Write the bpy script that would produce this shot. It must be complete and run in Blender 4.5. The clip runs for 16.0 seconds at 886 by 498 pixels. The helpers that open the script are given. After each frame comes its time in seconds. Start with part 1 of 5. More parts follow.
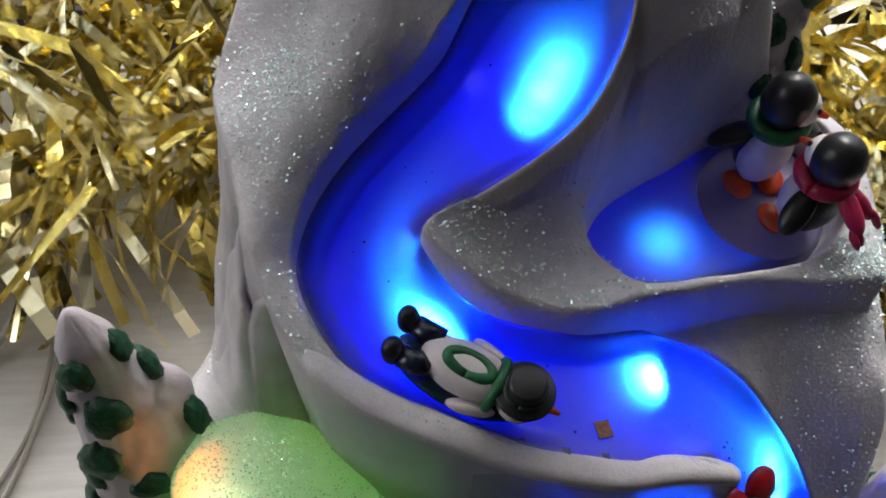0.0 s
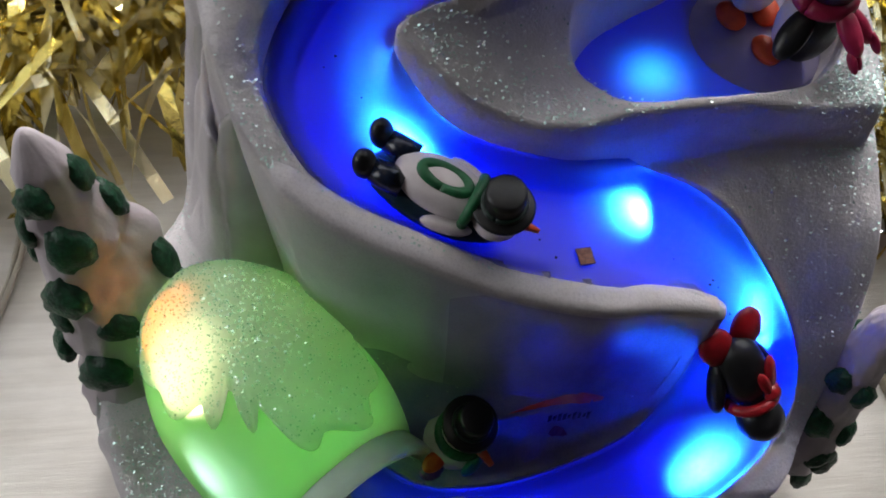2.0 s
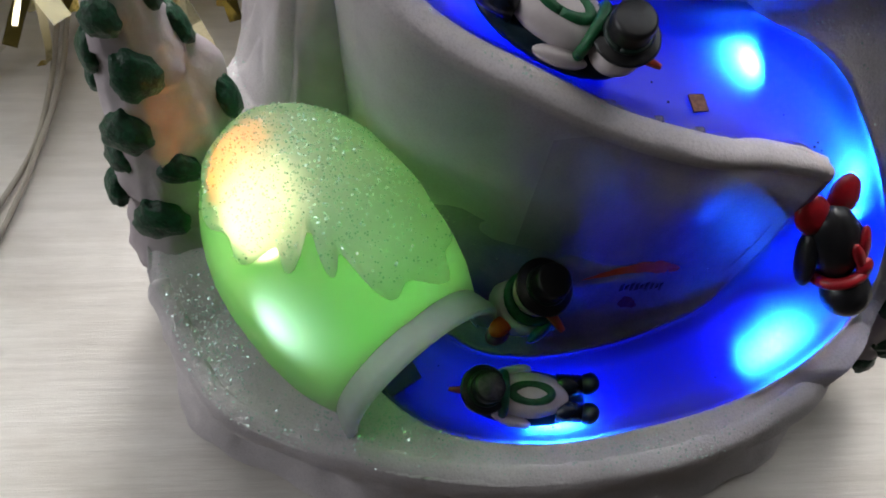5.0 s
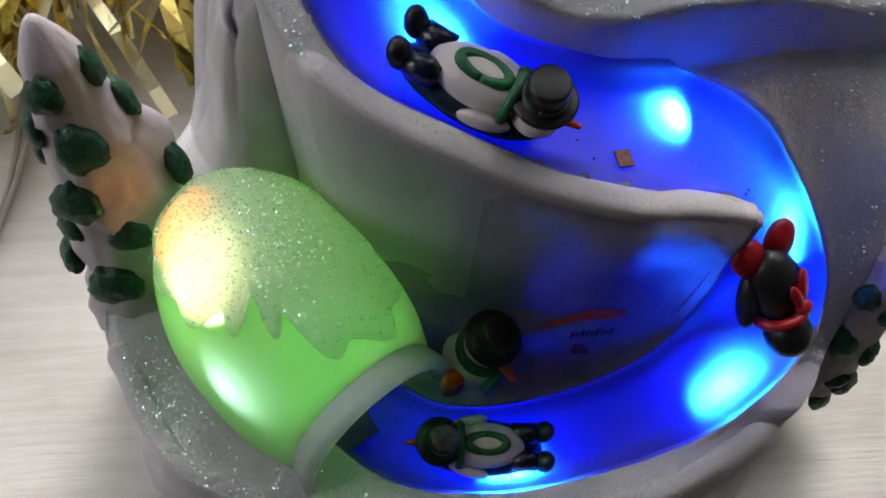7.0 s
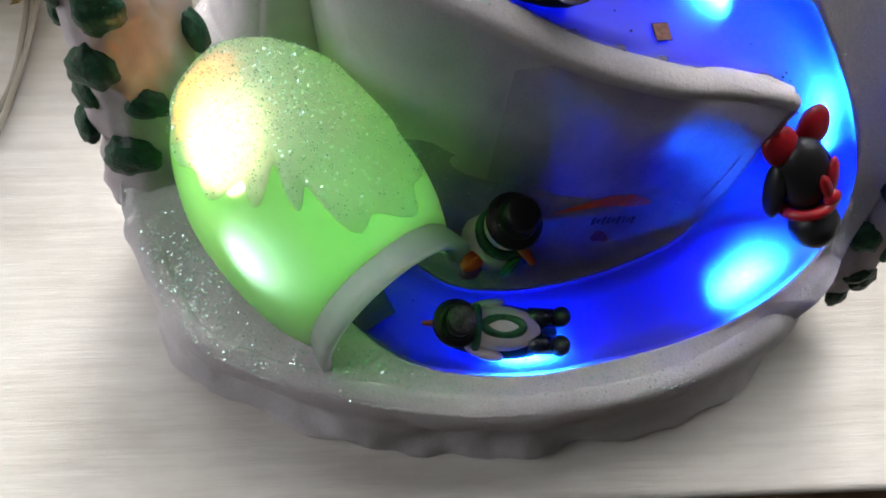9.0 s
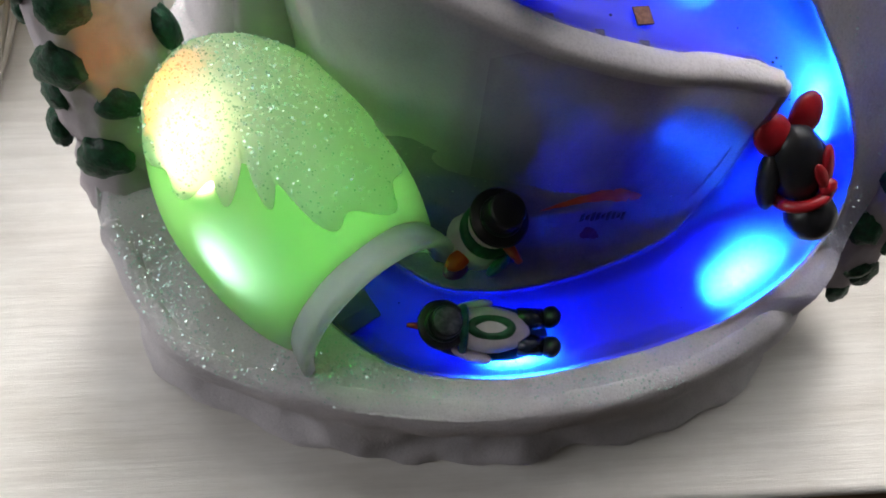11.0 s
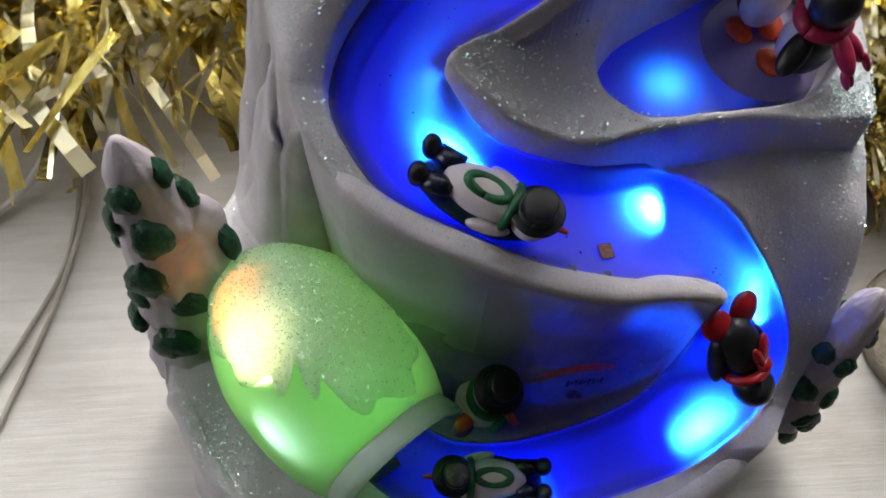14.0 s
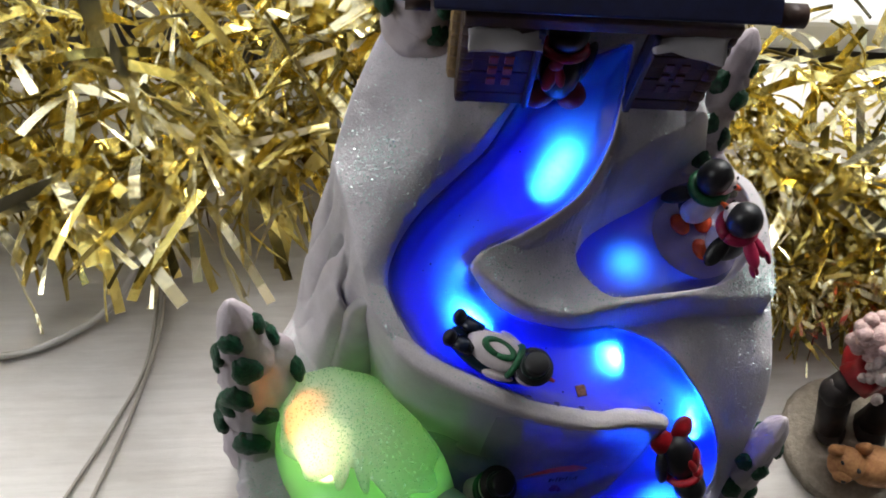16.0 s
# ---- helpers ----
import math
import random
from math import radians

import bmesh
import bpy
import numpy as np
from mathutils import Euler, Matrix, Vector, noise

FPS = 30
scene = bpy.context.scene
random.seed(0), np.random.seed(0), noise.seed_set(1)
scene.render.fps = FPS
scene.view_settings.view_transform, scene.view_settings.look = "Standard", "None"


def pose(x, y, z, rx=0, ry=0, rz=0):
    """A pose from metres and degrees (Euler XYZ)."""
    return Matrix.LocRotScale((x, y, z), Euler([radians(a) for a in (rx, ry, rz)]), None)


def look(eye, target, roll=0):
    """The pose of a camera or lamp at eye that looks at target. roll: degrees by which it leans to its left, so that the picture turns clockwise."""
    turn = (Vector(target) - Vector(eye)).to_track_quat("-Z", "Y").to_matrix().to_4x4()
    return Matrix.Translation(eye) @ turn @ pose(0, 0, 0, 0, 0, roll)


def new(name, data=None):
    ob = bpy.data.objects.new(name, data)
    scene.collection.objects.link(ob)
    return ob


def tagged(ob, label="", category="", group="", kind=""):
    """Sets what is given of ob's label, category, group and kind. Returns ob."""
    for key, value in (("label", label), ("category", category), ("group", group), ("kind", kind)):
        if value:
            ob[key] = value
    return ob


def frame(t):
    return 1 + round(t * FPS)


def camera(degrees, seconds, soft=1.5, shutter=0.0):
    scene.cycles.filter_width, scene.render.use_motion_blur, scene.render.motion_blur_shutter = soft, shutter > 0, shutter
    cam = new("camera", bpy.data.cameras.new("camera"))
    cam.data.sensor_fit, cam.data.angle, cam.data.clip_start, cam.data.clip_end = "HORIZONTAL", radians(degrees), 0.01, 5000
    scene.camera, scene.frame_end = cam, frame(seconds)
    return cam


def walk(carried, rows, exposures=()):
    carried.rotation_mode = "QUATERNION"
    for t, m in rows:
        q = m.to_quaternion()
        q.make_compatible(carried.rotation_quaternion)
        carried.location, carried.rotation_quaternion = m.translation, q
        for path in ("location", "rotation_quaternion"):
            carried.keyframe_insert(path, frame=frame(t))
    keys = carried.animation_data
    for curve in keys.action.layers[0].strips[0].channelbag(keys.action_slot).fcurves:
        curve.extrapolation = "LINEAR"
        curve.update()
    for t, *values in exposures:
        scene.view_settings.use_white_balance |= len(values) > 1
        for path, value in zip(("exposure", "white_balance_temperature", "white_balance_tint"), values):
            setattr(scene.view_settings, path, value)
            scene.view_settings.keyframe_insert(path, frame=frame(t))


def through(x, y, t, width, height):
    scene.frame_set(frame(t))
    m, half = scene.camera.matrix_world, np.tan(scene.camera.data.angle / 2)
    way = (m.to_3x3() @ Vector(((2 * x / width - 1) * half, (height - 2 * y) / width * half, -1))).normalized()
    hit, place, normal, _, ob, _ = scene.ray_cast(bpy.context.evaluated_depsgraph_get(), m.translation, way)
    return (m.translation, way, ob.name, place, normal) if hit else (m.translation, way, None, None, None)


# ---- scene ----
cam = camera(55.5, 16.0, soft=1.8)
METRES, EYE, TILT, LEAN, TURN = 0.38, 0.357, -62.0, 0.0, 0.0
ROWS = [
    (0.0, 0.0, 0.0, 0.0, 0.0, 0.0, -0.0),
    (0.5, 0.0021, 0.0033, -0.0252, 0.16, -1.14, -0.27),
    (1.0, 0.0033, 0.0023, -0.0383, 0.01, -2.04, -0.42),
    (1.5, 0.0043, 0.0092, -0.0592, -0.37, -3.11, -0.33),
    (2.0, 0.0108, 0.0251, -0.0823, -0.56, -4.11, -0.25),
    (2.5, -0.015, 0.0431, -0.1105, -0.6, -6.52, -1.24),
    (3.0, -0.0421, 0.0584, -0.093, -1.09, -10.03, -2.51),
    (3.5, -0.067, 0.0823, -0.1381, -1.77, -11.14, -3.63),
    (6.0, -0.0425, 0.0408, -0.1273, -1.19, -7.96, -1.75),
    (6.5, -0.0303, 0.0413, -0.1203, -1.48, -7.2, -1.2),
    (7.0, -0.0216, 0.0451, -0.1184, -1.7, -7.32, -0.87),
    (7.5, -0.0138, 0.0384, -0.1194, -1.81, -7.47, -0.68),
    (8.0, -0.0143, 0.0335, -0.124, -1.68, -7.55, -0.72),
    (8.5, -0.0201, 0.0296, -0.1369, -1.39, -8.49, -1.21),
    (9.0, -0.0349, 0.0515, -0.1429, -1.17, -13.52, -2.43),
    (9.5, -0.0159, 0.074, -0.159, -1.63, -12.77, -1.38),
    (12.0, -0.0136, 0.0566, -0.1368, -0.29, -13.06, -1.34),
    (12.5, -0.0175, 0.0128, -0.0938, -0.59, -11.45, -0.58),
    (13.0, 0.0097, 0.0145, -0.0756, -0.85, -10.22, 0.04),
    (13.5, -0.0126, -0.0527, -0.0283, -0.78, -8.67, -0.15),
    (14.0, -0.0224, -0.055, -0.0336, -0.64, -8.2, -0.62),
    (14.5, -0.0422, -0.1394, 0.0015, -1.12, -7.37, -1.5),
    (15.0, -0.051, -0.1993, 0.0488, -1.93, -5.99, -2.17),
    (15.5, -0.0686, -0.2505, 0.0697, -2.02, -5.28, -2.43),
    (16.0, -0.0778, -0.2972, 0.093, -2.07, -4.61, -2.33),
]
EXPOSURES = [(0.0, -0.36), (0.5, -0.40), (3.5, -0.33), (6.0, -0.28), (8.5, -0.13), (9.0, 0.14), (9.6, 0.16), (12.0, -0.08), (12.5, -0.14), (14.0, -0.26), (15.0, -0.26), (16.0, -0.23)]
walk(cam, [(t, pose(0, 0, EYE, TILT, LEAN, TURN) @ pose(METRES * x, METRES * y, METRES * z, 90 + pitch, roll, yaw)) for t, x, y, z, yaw, pitch, roll in ROWS], EXPOSURES)

# ---- world and light ----
world = bpy.data.worlds.new("daylight")
scene.world = world
world.use_nodes = True
wn = world.node_tree
sky = wn.nodes.new("ShaderNodeTexSky")
sky.sky_type = "NISHITA"
sky.sun_disc = False
sky.sun_elevation, sky.sun_rotation = radians(24), radians(200)
wn.links.new(sky.outputs[0], wn.nodes["Background"].inputs[0])
wn.nodes["Background"].inputs[1].default_value = 0.15

sun_data = bpy.data.lights.new("sun", "SUN")
sun_data.energy, sun_data.angle, sun_data.color = 2.5, radians(20), (1.0, 0.97, 0.93)
sun = new("sun", sun_data)
sun.matrix_world = look((0.5, 3.0, 2.4), (0.0, 0.0, 0.0))


def area_lamp(name, eye, target, sx, sy, watts, colour):
    data = bpy.data.lights.new(name, "AREA")
    data.shape, data.size, data.size_y = "RECTANGLE", sx, sy
    data.energy, data.color = watts, colour
    ob = new(name, data)
    ob.matrix_world = look(eye, target)
    return ob


def led(name, place, watts, colour, radius, cone_angle=124, target=None):
    """A light-emitting diode that shines in a wide cone, upwards if nothing else is said."""
    data = bpy.data.lights.new(name, "SPOT")
    data.energy, data.color, data.shadow_soft_size = watts, colour, radius
    data.spot_size, data.spot_blend = radians(cone_angle), 1.0
    ob = new(name, data)
    ob.matrix_world = look(place, target or (place[0], place[1] - 0.05, place[2] + 1.0))
    return ob


def point_lamp(name, place, watts, colour, radius):
    data = bpy.data.lights.new(name, "POINT")
    data.energy, data.color, data.shadow_soft_size = watts, colour, radius
    ob = new(name, data)
    ob.location = place
    return ob


WINDOW_W = 6.0
area_lamp("window_daylight", (0.08, 0.57, 0.50), (0.03, -0.6, -0.05), 1.6, 0.85, WINDOW_W, (0.97, 0.98, 1.0))
# fill from the left; the side window it comes through is added
area_lamp("west_fill_light", (-1.62, -0.02, 0.88), (-0.1, -0.0, 0.0), 0.8, 1.0, 9.0, (0.98, 0.98, 1.0))
# weak overhead fill, added without any lamp at the ceiling
area_lamp("overhead_fill_light", (-0.35, 0.05, 1.58), (-0.35, 0.05, 0.0), 0.5, 0.5, 0.45, (1.0, 0.93, 0.84))

# light-emitting diodes under the translucent slide, in the ice dome and under the pool
BLUE = (0.02, 0.29, 1.0)
LED_W = 1.35
for x, y, z, dx, dy, dz, k in ((0.0268, 0.1385, 0.1775, 0.0050, 0.0075, 0.0060, 0.62), (-0.003, 0.088, 0.1405, -0.004, 0.006, 0.003, 1.0), (0.060, 0.081, 0.120, 0.0, 0.003, 0.0, 1.0),
                               (0.1035, 0.062, 0.0815, -0.003, 0.006, 0.0083, 0.9), (0.095, 0.025, 0.0385, 0.007, 0.0055, 0.0038, 0.9), (0.024, -0.0015, 0.0290, 0.006, 0.001, 0.0, 1.2)):
    for o, share in ((-1, 0.30), (0, 0.45), (1, 0.25)):
        led("blue_led", (x + o * dx * 0.7, y + o * dy * 0.7, z + o * dz * 0.7 + 0.0015), LED_W * k * share, BLUE, 0.0015)
    point_lamp("blue_led_glow", (x, y, z - 0.006), 0.17 * k, (0.0, 0.006, 1.0), 0.004)
led("blue_led_pool", (0.068, 0.124, 0.119), 0.10, BLUE, 0.003)
point_lamp("green_led", (-0.0600, 0.0440, 0.0860), 0.036, (0.30, 1.0, 0.14), 0.012)
point_lamp("green_led_inner", (-0.0330, 0.0250, 0.0850), 0.028, (0.16, 1.0, 0.12), 0.012)
led("white_led", (-0.0630, 0.0418, 0.0930), 6.5, (1.0, 0.88, 0.46), 0.004, 90, (-0.0680, 0.0400, 0.1080))
led("amber_led", (-0.0690, 0.0520, 0.0880), 0.26, (1.0, 0.17, 0.02), 0.002, 84, (-0.0740, 0.0555, 0.1020))
led("white_led_low", (-0.0560, 0.0240, 0.0800), 0.032, (0.60, 1.0, 0.80), 0.0030, 120, (-0.0594, 0.0145, 0.0878))


# ---- materials ----
def nodes_of(name):
    m = bpy.data.materials.new(name)
    m.use_nodes = True
    return m, m.node_tree, m.node_tree.nodes["Principled BSDF"]


def ramp_between(nt, fac, a, b, lo=0.35, hi=0.65):
    r = nt.nodes.new("ShaderNodeValToRGB")
    r.color_ramp.elements[0].position, r.color_ramp.elements[1].position = lo, hi
    r.color_ramp.elements[0].color, r.color_ramp.elements[1].color = (*a, 1), (*b, 1)
    nt.links.new(fac, r.inputs[0])
    return r.outputs[0]


def noise_of(nt, scale, detail=4.0, rough=0.55, stretch=None):
    tc = nt.nodes.new("ShaderNodeTexCoord")
    n = nt.nodes.new("ShaderNodeTexNoise")
    n.inputs["Scale"].default_value, n.inputs["Detail"].default_value, n.inputs["Roughness"].default_value = scale, detail, rough
    if stretch:
        mp = nt.nodes.new("ShaderNodeMapping")
        mp.inputs["Scale"].default_value = stretch
        nt.links.new(tc.outputs["Object"], mp.inputs[0])
        nt.links.new(mp.outputs[0], n.inputs["Vector"])
    else:
        nt.links.new(tc.outputs["Object"], n.inputs["Vector"])
    return n.outputs[0]


def paint(name, a, b=None, scale=120.0, rough=0.5, metal=0.0, bump=0.15, coat=0.0, fine=900.0, depth=0.0004):
    """A painted or plain surface: two tones at one scale, relief at a finer one."""
    m, nt, p = nodes_of(name)
    b = b or tuple(min(1.0, v * 0.75) for v in a)
    nt.links.new(ramp_between(nt, noise_of(nt, scale), a, b), p.inputs["Base Color"])
    p.inputs["Roughness"].default_value, p.inputs["Metallic"].default_value = rough, metal
    p.inputs["Coat Weight"].default_value = coat
    if bump:
        bn = nt.nodes.new("ShaderNodeBump")
        bn.inputs["Strength"].default_value, bn.inputs["Distance"].default_value = bump, depth
        nt.links.new(noise_of(nt, fine, 3.0), bn.inputs["Height"])
        nt.links.new(bn.outputs[0], p.inputs["Normal"])
    return m


def resin(name, a, b, through_share, rough=0.4, scale=60.0, bump=0.2, fine=700.0, gloss=0.04, passing=None):
    """Milky moulded resin: part of the light goes through it."""
    m, nt, p = nodes_of(name)
    col = ramp_between(nt, noise_of(nt, scale), a, b)
    nt.links.new(col, p.inputs["Base Color"])
    p.inputs["Roughness"].default_value = rough
    p.inputs["Specular IOR Level"].default_value = gloss * 10
    bn = nt.nodes.new("ShaderNodeBump")
    bn.inputs["Strength"].default_value, bn.inputs["Distance"].default_value = bump, 0.0004
    nt.links.new(noise_of(nt, fine, 3.0), bn.inputs["Height"])
    nt.links.new(bn.outputs[0], p.inputs["Normal"])
    tr = nt.nodes.new("ShaderNodeBsdfTranslucent")
    if passing:
        tr.inputs[0].default_value = (*passing, 1)
    else:
        nt.links.new(col, tr.inputs[0])
    mix = nt.nodes.new("ShaderNodeMixShader")
    mix.inputs[0].default_value = through_share
    nt.links.new(p.outputs[0], mix.inputs[1])
    nt.links.new(tr.outputs[0], mix.inputs[2])
    nt.links.new(mix.outputs[0], nt.nodes["Material Output"].inputs[0])
    return m


def snow_and_ice():
    """Snow resin that turns into bare glossy ice where the mesh's own ice share says so."""
    m, nt, p = nodes_of("snow_and_ice_resin")
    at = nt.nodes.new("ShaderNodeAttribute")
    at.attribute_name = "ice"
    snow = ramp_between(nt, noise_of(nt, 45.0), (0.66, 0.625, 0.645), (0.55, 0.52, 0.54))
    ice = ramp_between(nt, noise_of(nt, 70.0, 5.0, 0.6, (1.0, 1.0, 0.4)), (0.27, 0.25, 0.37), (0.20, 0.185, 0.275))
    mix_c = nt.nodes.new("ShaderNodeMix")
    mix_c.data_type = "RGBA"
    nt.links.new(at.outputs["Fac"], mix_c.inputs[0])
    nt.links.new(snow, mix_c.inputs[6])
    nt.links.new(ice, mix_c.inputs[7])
    speck = nt.nodes.new("ShaderNodeMix")
    speck.data_type, speck.blend_type = "RGBA", "MULTIPLY"
    speck.inputs[0].default_value = 1.0
    nt.links.new(mix_c.outputs[2], speck.inputs[6])
    nt.links.new(ramp_between(nt, noise_of(nt, 1500.0, 2.0, 0.7), (0.86, 0.85, 0.86), (1.0, 1.0, 1.0), 0.30, 0.55), speck.inputs[7])
    nt.links.new(speck.outputs[2], p.inputs["Base Color"])
    shine = nt.nodes.new("ShaderNodeMapRange")
    shine.inputs[3].default_value, shine.inputs[4].default_value = 0.28, 0.65
    nt.links.new(at.outputs["Fac"], shine.inputs[0])
    nt.links.new(shine.outputs[0], p.inputs["Specular IOR Level"])
    rough = nt.nodes.new("ShaderNodeMapRange")
    rough.inputs[3].default_value, rough.inputs[4].default_value = 0.55, 0.20
    nt.links.new(at.outputs["Fac"], rough.inputs[0])
    nt.links.new(rough.outputs[0], p.inputs["Roughness"])
    share = nt.nodes.new("ShaderNodeMapRange")
    share.inputs[3].default_value, share.inputs[4].default_value = 0.010, 0.045
    nt.links.new(at.outputs["Fac"], share.inputs[0])
    grain = nt.nodes.new("ShaderNodeMapRange")
    grain.inputs[3].default_value, grain.inputs[4].default_value = 0.60, 0.06
    nt.links.new(at.outputs["Fac"], grain.inputs[0])
    bn = nt.nodes.new("ShaderNodeBump")
    bn.inputs["Distance"].default_value = 0.0004
    nt.links.new(grain.outputs[0], bn.inputs["Strength"])
    nt.links.new(noise_of(nt, 900.0, 3.0), bn.inputs["Height"])
    drip = nt.nodes.new("ShaderNodeBump")
    drip.inputs["Distance"].default_value = 0.0004
    nt.links.new(at.outputs["Fac"], drip.inputs["Strength"])
    nt.links.new(noise_of(nt, 70.0, 2.0, 0.5, (1.0, 1.0, 0.35)), drip.inputs["Height"])
    nt.links.new(bn.outputs[0], drip.inputs["Normal"])
    nt.links.new(drip.outputs[0], p.inputs["Normal"])
    tr = nt.nodes.new("ShaderNodeBsdfTranslucent")
    nt.links.new(mix_c.outputs[2], tr.inputs[0])
    mix = nt.nodes.new("ShaderNodeMixShader")
    nt.links.new(share.outputs[0], mix.inputs[0])
    nt.links.new(p.outputs[0], mix.inputs[1])
    nt.links.new(tr.outputs[0], mix.inputs[2])
    nt.links.new(mix.outputs[0], nt.nodes["Material Output"].inputs[0])
    return m


BODY = snow_and_ice()
MOUND = resin("mound_ice", (0.44, 0.40, 0.60), (0.37, 0.34, 0.52), 0.40, 0.35, 70.0, 0.10, 400.0, 0.05)
FLANKICE = resin("flank_ice", (0.70, 0.69, 0.70), (0.58, 0.57, 0.58), 0.45, 0.18, 50.0, 0.04, 300.0, 0.06)
SNOW = resin("snow_resin", (0.60, 0.575, 0.59), (0.50, 0.48, 0.49), 0.04, 0.55, 45.0, 0.35, 900.0)
SLIDE = resin("slide_ice", (0.22, 0.205, 0.33), (0.175, 0.165, 0.27), 0.58, 0.22, 40.0, 0.05, 300.0, 0.05, (0.22, 0.24, 0.45))
DOME = resin("dome_ice", (0.20, 0.195, 0.195), (0.15, 0.145, 0.145), 0.66, 0.25, 30.0, 0.15, 500.0, 0.05, (0.52, 0.55, 0.52))
CAP = resin("dome_snow", (0.66, 0.64, 0.64), (0.60, 0.58, 0.58), 0.70, 0.5, 60.0, 0.4, 900.0, 0.04, (0.96, 0.96, 0.96))
ARCHICE = resin("arch_ice", (0.78, 0.76, 0.80), (0.68, 0.66, 0.70), 0.68, 0.3, 60.0, 0.15, 500.0, 0.06)
TREE_SNOW = resin("tree_snow", (0.58, 0.52, 0.55), (0.48, 0.42, 0.455), 0.02, 0.6, 90.0, 0.5, 800.0)
LEAF = paint("leaf_green", (0.004, 0.070, 0.028), (0.002, 0.030, 0.012), 500.0, 0.45, 0.0, 0.6, 0.0, 900.0, 0.0008)
BLACK = paint("black_gloss", (0.010, 0.010, 0.012), (0.016, 0.016, 0.018), 200.0, 0.36, 0.0, 0.15, 0.1)
SCUFF = paint("scuffed_hat", (0.12, 0.118, 0.12), (0.03, 0.03, 0.033), 400.0, 0.5, 0.0, 0.4)
NAVY = paint("navy_gloss", (0.012, 0.02, 0.045), (0.01, 0.012, 0.02), 200.0, 0.25, 0.0, 0.1, 0.3)
WHITE = paint("white_figure_paint", (0.78, 0.72, 0.72), (0.68, 0.61, 0.62), 160.0, 0.45, 0.0, 0.25)
ORANGE = paint("orange_paint", (0.75, 0.10, 0.02), (0.6, 0.06, 0.015), 200.0, 0.4)
RED = paint("red_paint", (0.42, 0.012, 0.02), (0.28, 0.008, 0.014), 200.0, 0.38, 0.0, 0.2, 0.2)
CRIMSON = paint("crimson_paint", (0.42, 0.02, 0.08), (0.3, 0.012, 0.05), 200.0, 0.4)
DULLBROWN = paint("smudge_brown", (0.045, 0.03, 0.05), (0.07, 0.05, 0.08), 300.0, 0.4)
NOTCH_SHADE = paint("notch_shade_blue_grey", (0.10, 0.09, 0.20), (0.07, 0.065, 0.15), 300.0, 0.35)
DULLRED = paint("blot_red", (0.13, 0.03, 0.06), (0.10, 0.03, 0.07), 300.0, 0.4)
PURPLE = paint("parcel_purple", (0.16, 0.05, 0.20), (0.11, 0.03, 0.15), 300.0, 0.4)
HATBAND = paint("hat_band_green", (0.012, 0.035, 0.025), (0.01, 0.02, 0.018), 300.0, 0.35)
TEAL = paint("sled_teal", (0.012, 0.045, 0.07), (0.008, 0.025, 0.045), 200.0, 0.3, 0.0, 0.1, 0.2)
GREEN = paint("scarf_green", (0.02, 0.16, 0.06), (0.012, 0.09, 0.035), 300.0, 0.4, 0.0, 0.3)
WOOD = paint("cabin_brown", (0.060, 0.028, 0.018), (0.035, 0.017, 0.012), 160.0, 0.55, 0.0, 0.5, 0.0, 500.0)
# tan holds the daylight on the cabin's left side wall
DAYLIT_WOOD = paint("cabin_daylit_tan", (0.36, 0.24, 0.10), (0.24, 0.15, 0.07), 160.0, 0.5)
BLUEPOST = paint("post_blue", (0.015, 0.018, 0.055), (0.012, 0.013, 0.035), 200.0, 0.4)
# the left panes' glow is put into a brighter orange
PANE = paint("cabin_pane_orange_glow", (0.42, 0.09, 0.015), (0.16, 0.03, 0.01), 300.0, 0.3)
DARKPANE = paint("cabin_pane_dark_red", (0.07, 0.012, 0.010), (0.04, 0.008, 0.008), 300.0, 0.3)
GOLD = paint("gold_foil", (0.90, 0.74, 0.24), (0.66, 0.53, 0.13), 60.0, 0.19, 1.0, 0.30, 0.0, 160.0, 0.0010)
PALEGOLD = paint("pale_gold_foil", (0.95, 0.89, 0.60), (0.9, 0.82, 0.50), 60.0, 0.27, 1.0, 0.20, 0.0, 120.0, 0.0008)
DARKFOIL = paint("dark_foil", (0.20, 0.15, 0.05), (0.12, 0.09, 0.03), 60.0, 0.3, 1.0, 0.15, 0.0, 250.0)


def glitter_foil(name, through):
    """Thin iridescent flakes: small mirrors with a pale, partly clear ground."""
    m, nt, p = nodes_of(name)
    col = ramp_between(nt, noise_of(nt, 2500.0, 1.0), (0.96, 0.98, 0.98), (0.62, 0.98, 0.88))
    nt.links.new(col, p.inputs["Base Color"])
    p.inputs["Roughness"].default_value, p.inputs["Metallic"].default_value = 0.16, 1.0
    pale, clear = nt.nodes.new("ShaderNodeBsdfDiffuse"), nt.nodes.new("ShaderNodeBsdfTranslucent")
    nt.links.new(col, pale.inputs[0])
    nt.links.new(col, clear.inputs[0])
    ground, mix = nt.nodes.new("ShaderNodeMixShader"), nt.nodes.new("ShaderNodeMixShader")
    ground.inputs[0].default_value, mix.inputs[0].default_value = through, 0.55
    nt.links.new(pale.outputs[0], ground.inputs[1])
    nt.links.new(clear.outputs[0], ground.inputs[2])
    nt.links.new(p.outputs[0], mix.inputs[1])
    nt.links.new(ground.outputs[0], mix.inputs[2])
    nt.links.new(mix.outputs[0], nt.nodes["Material Output"].inputs[0])
    return m


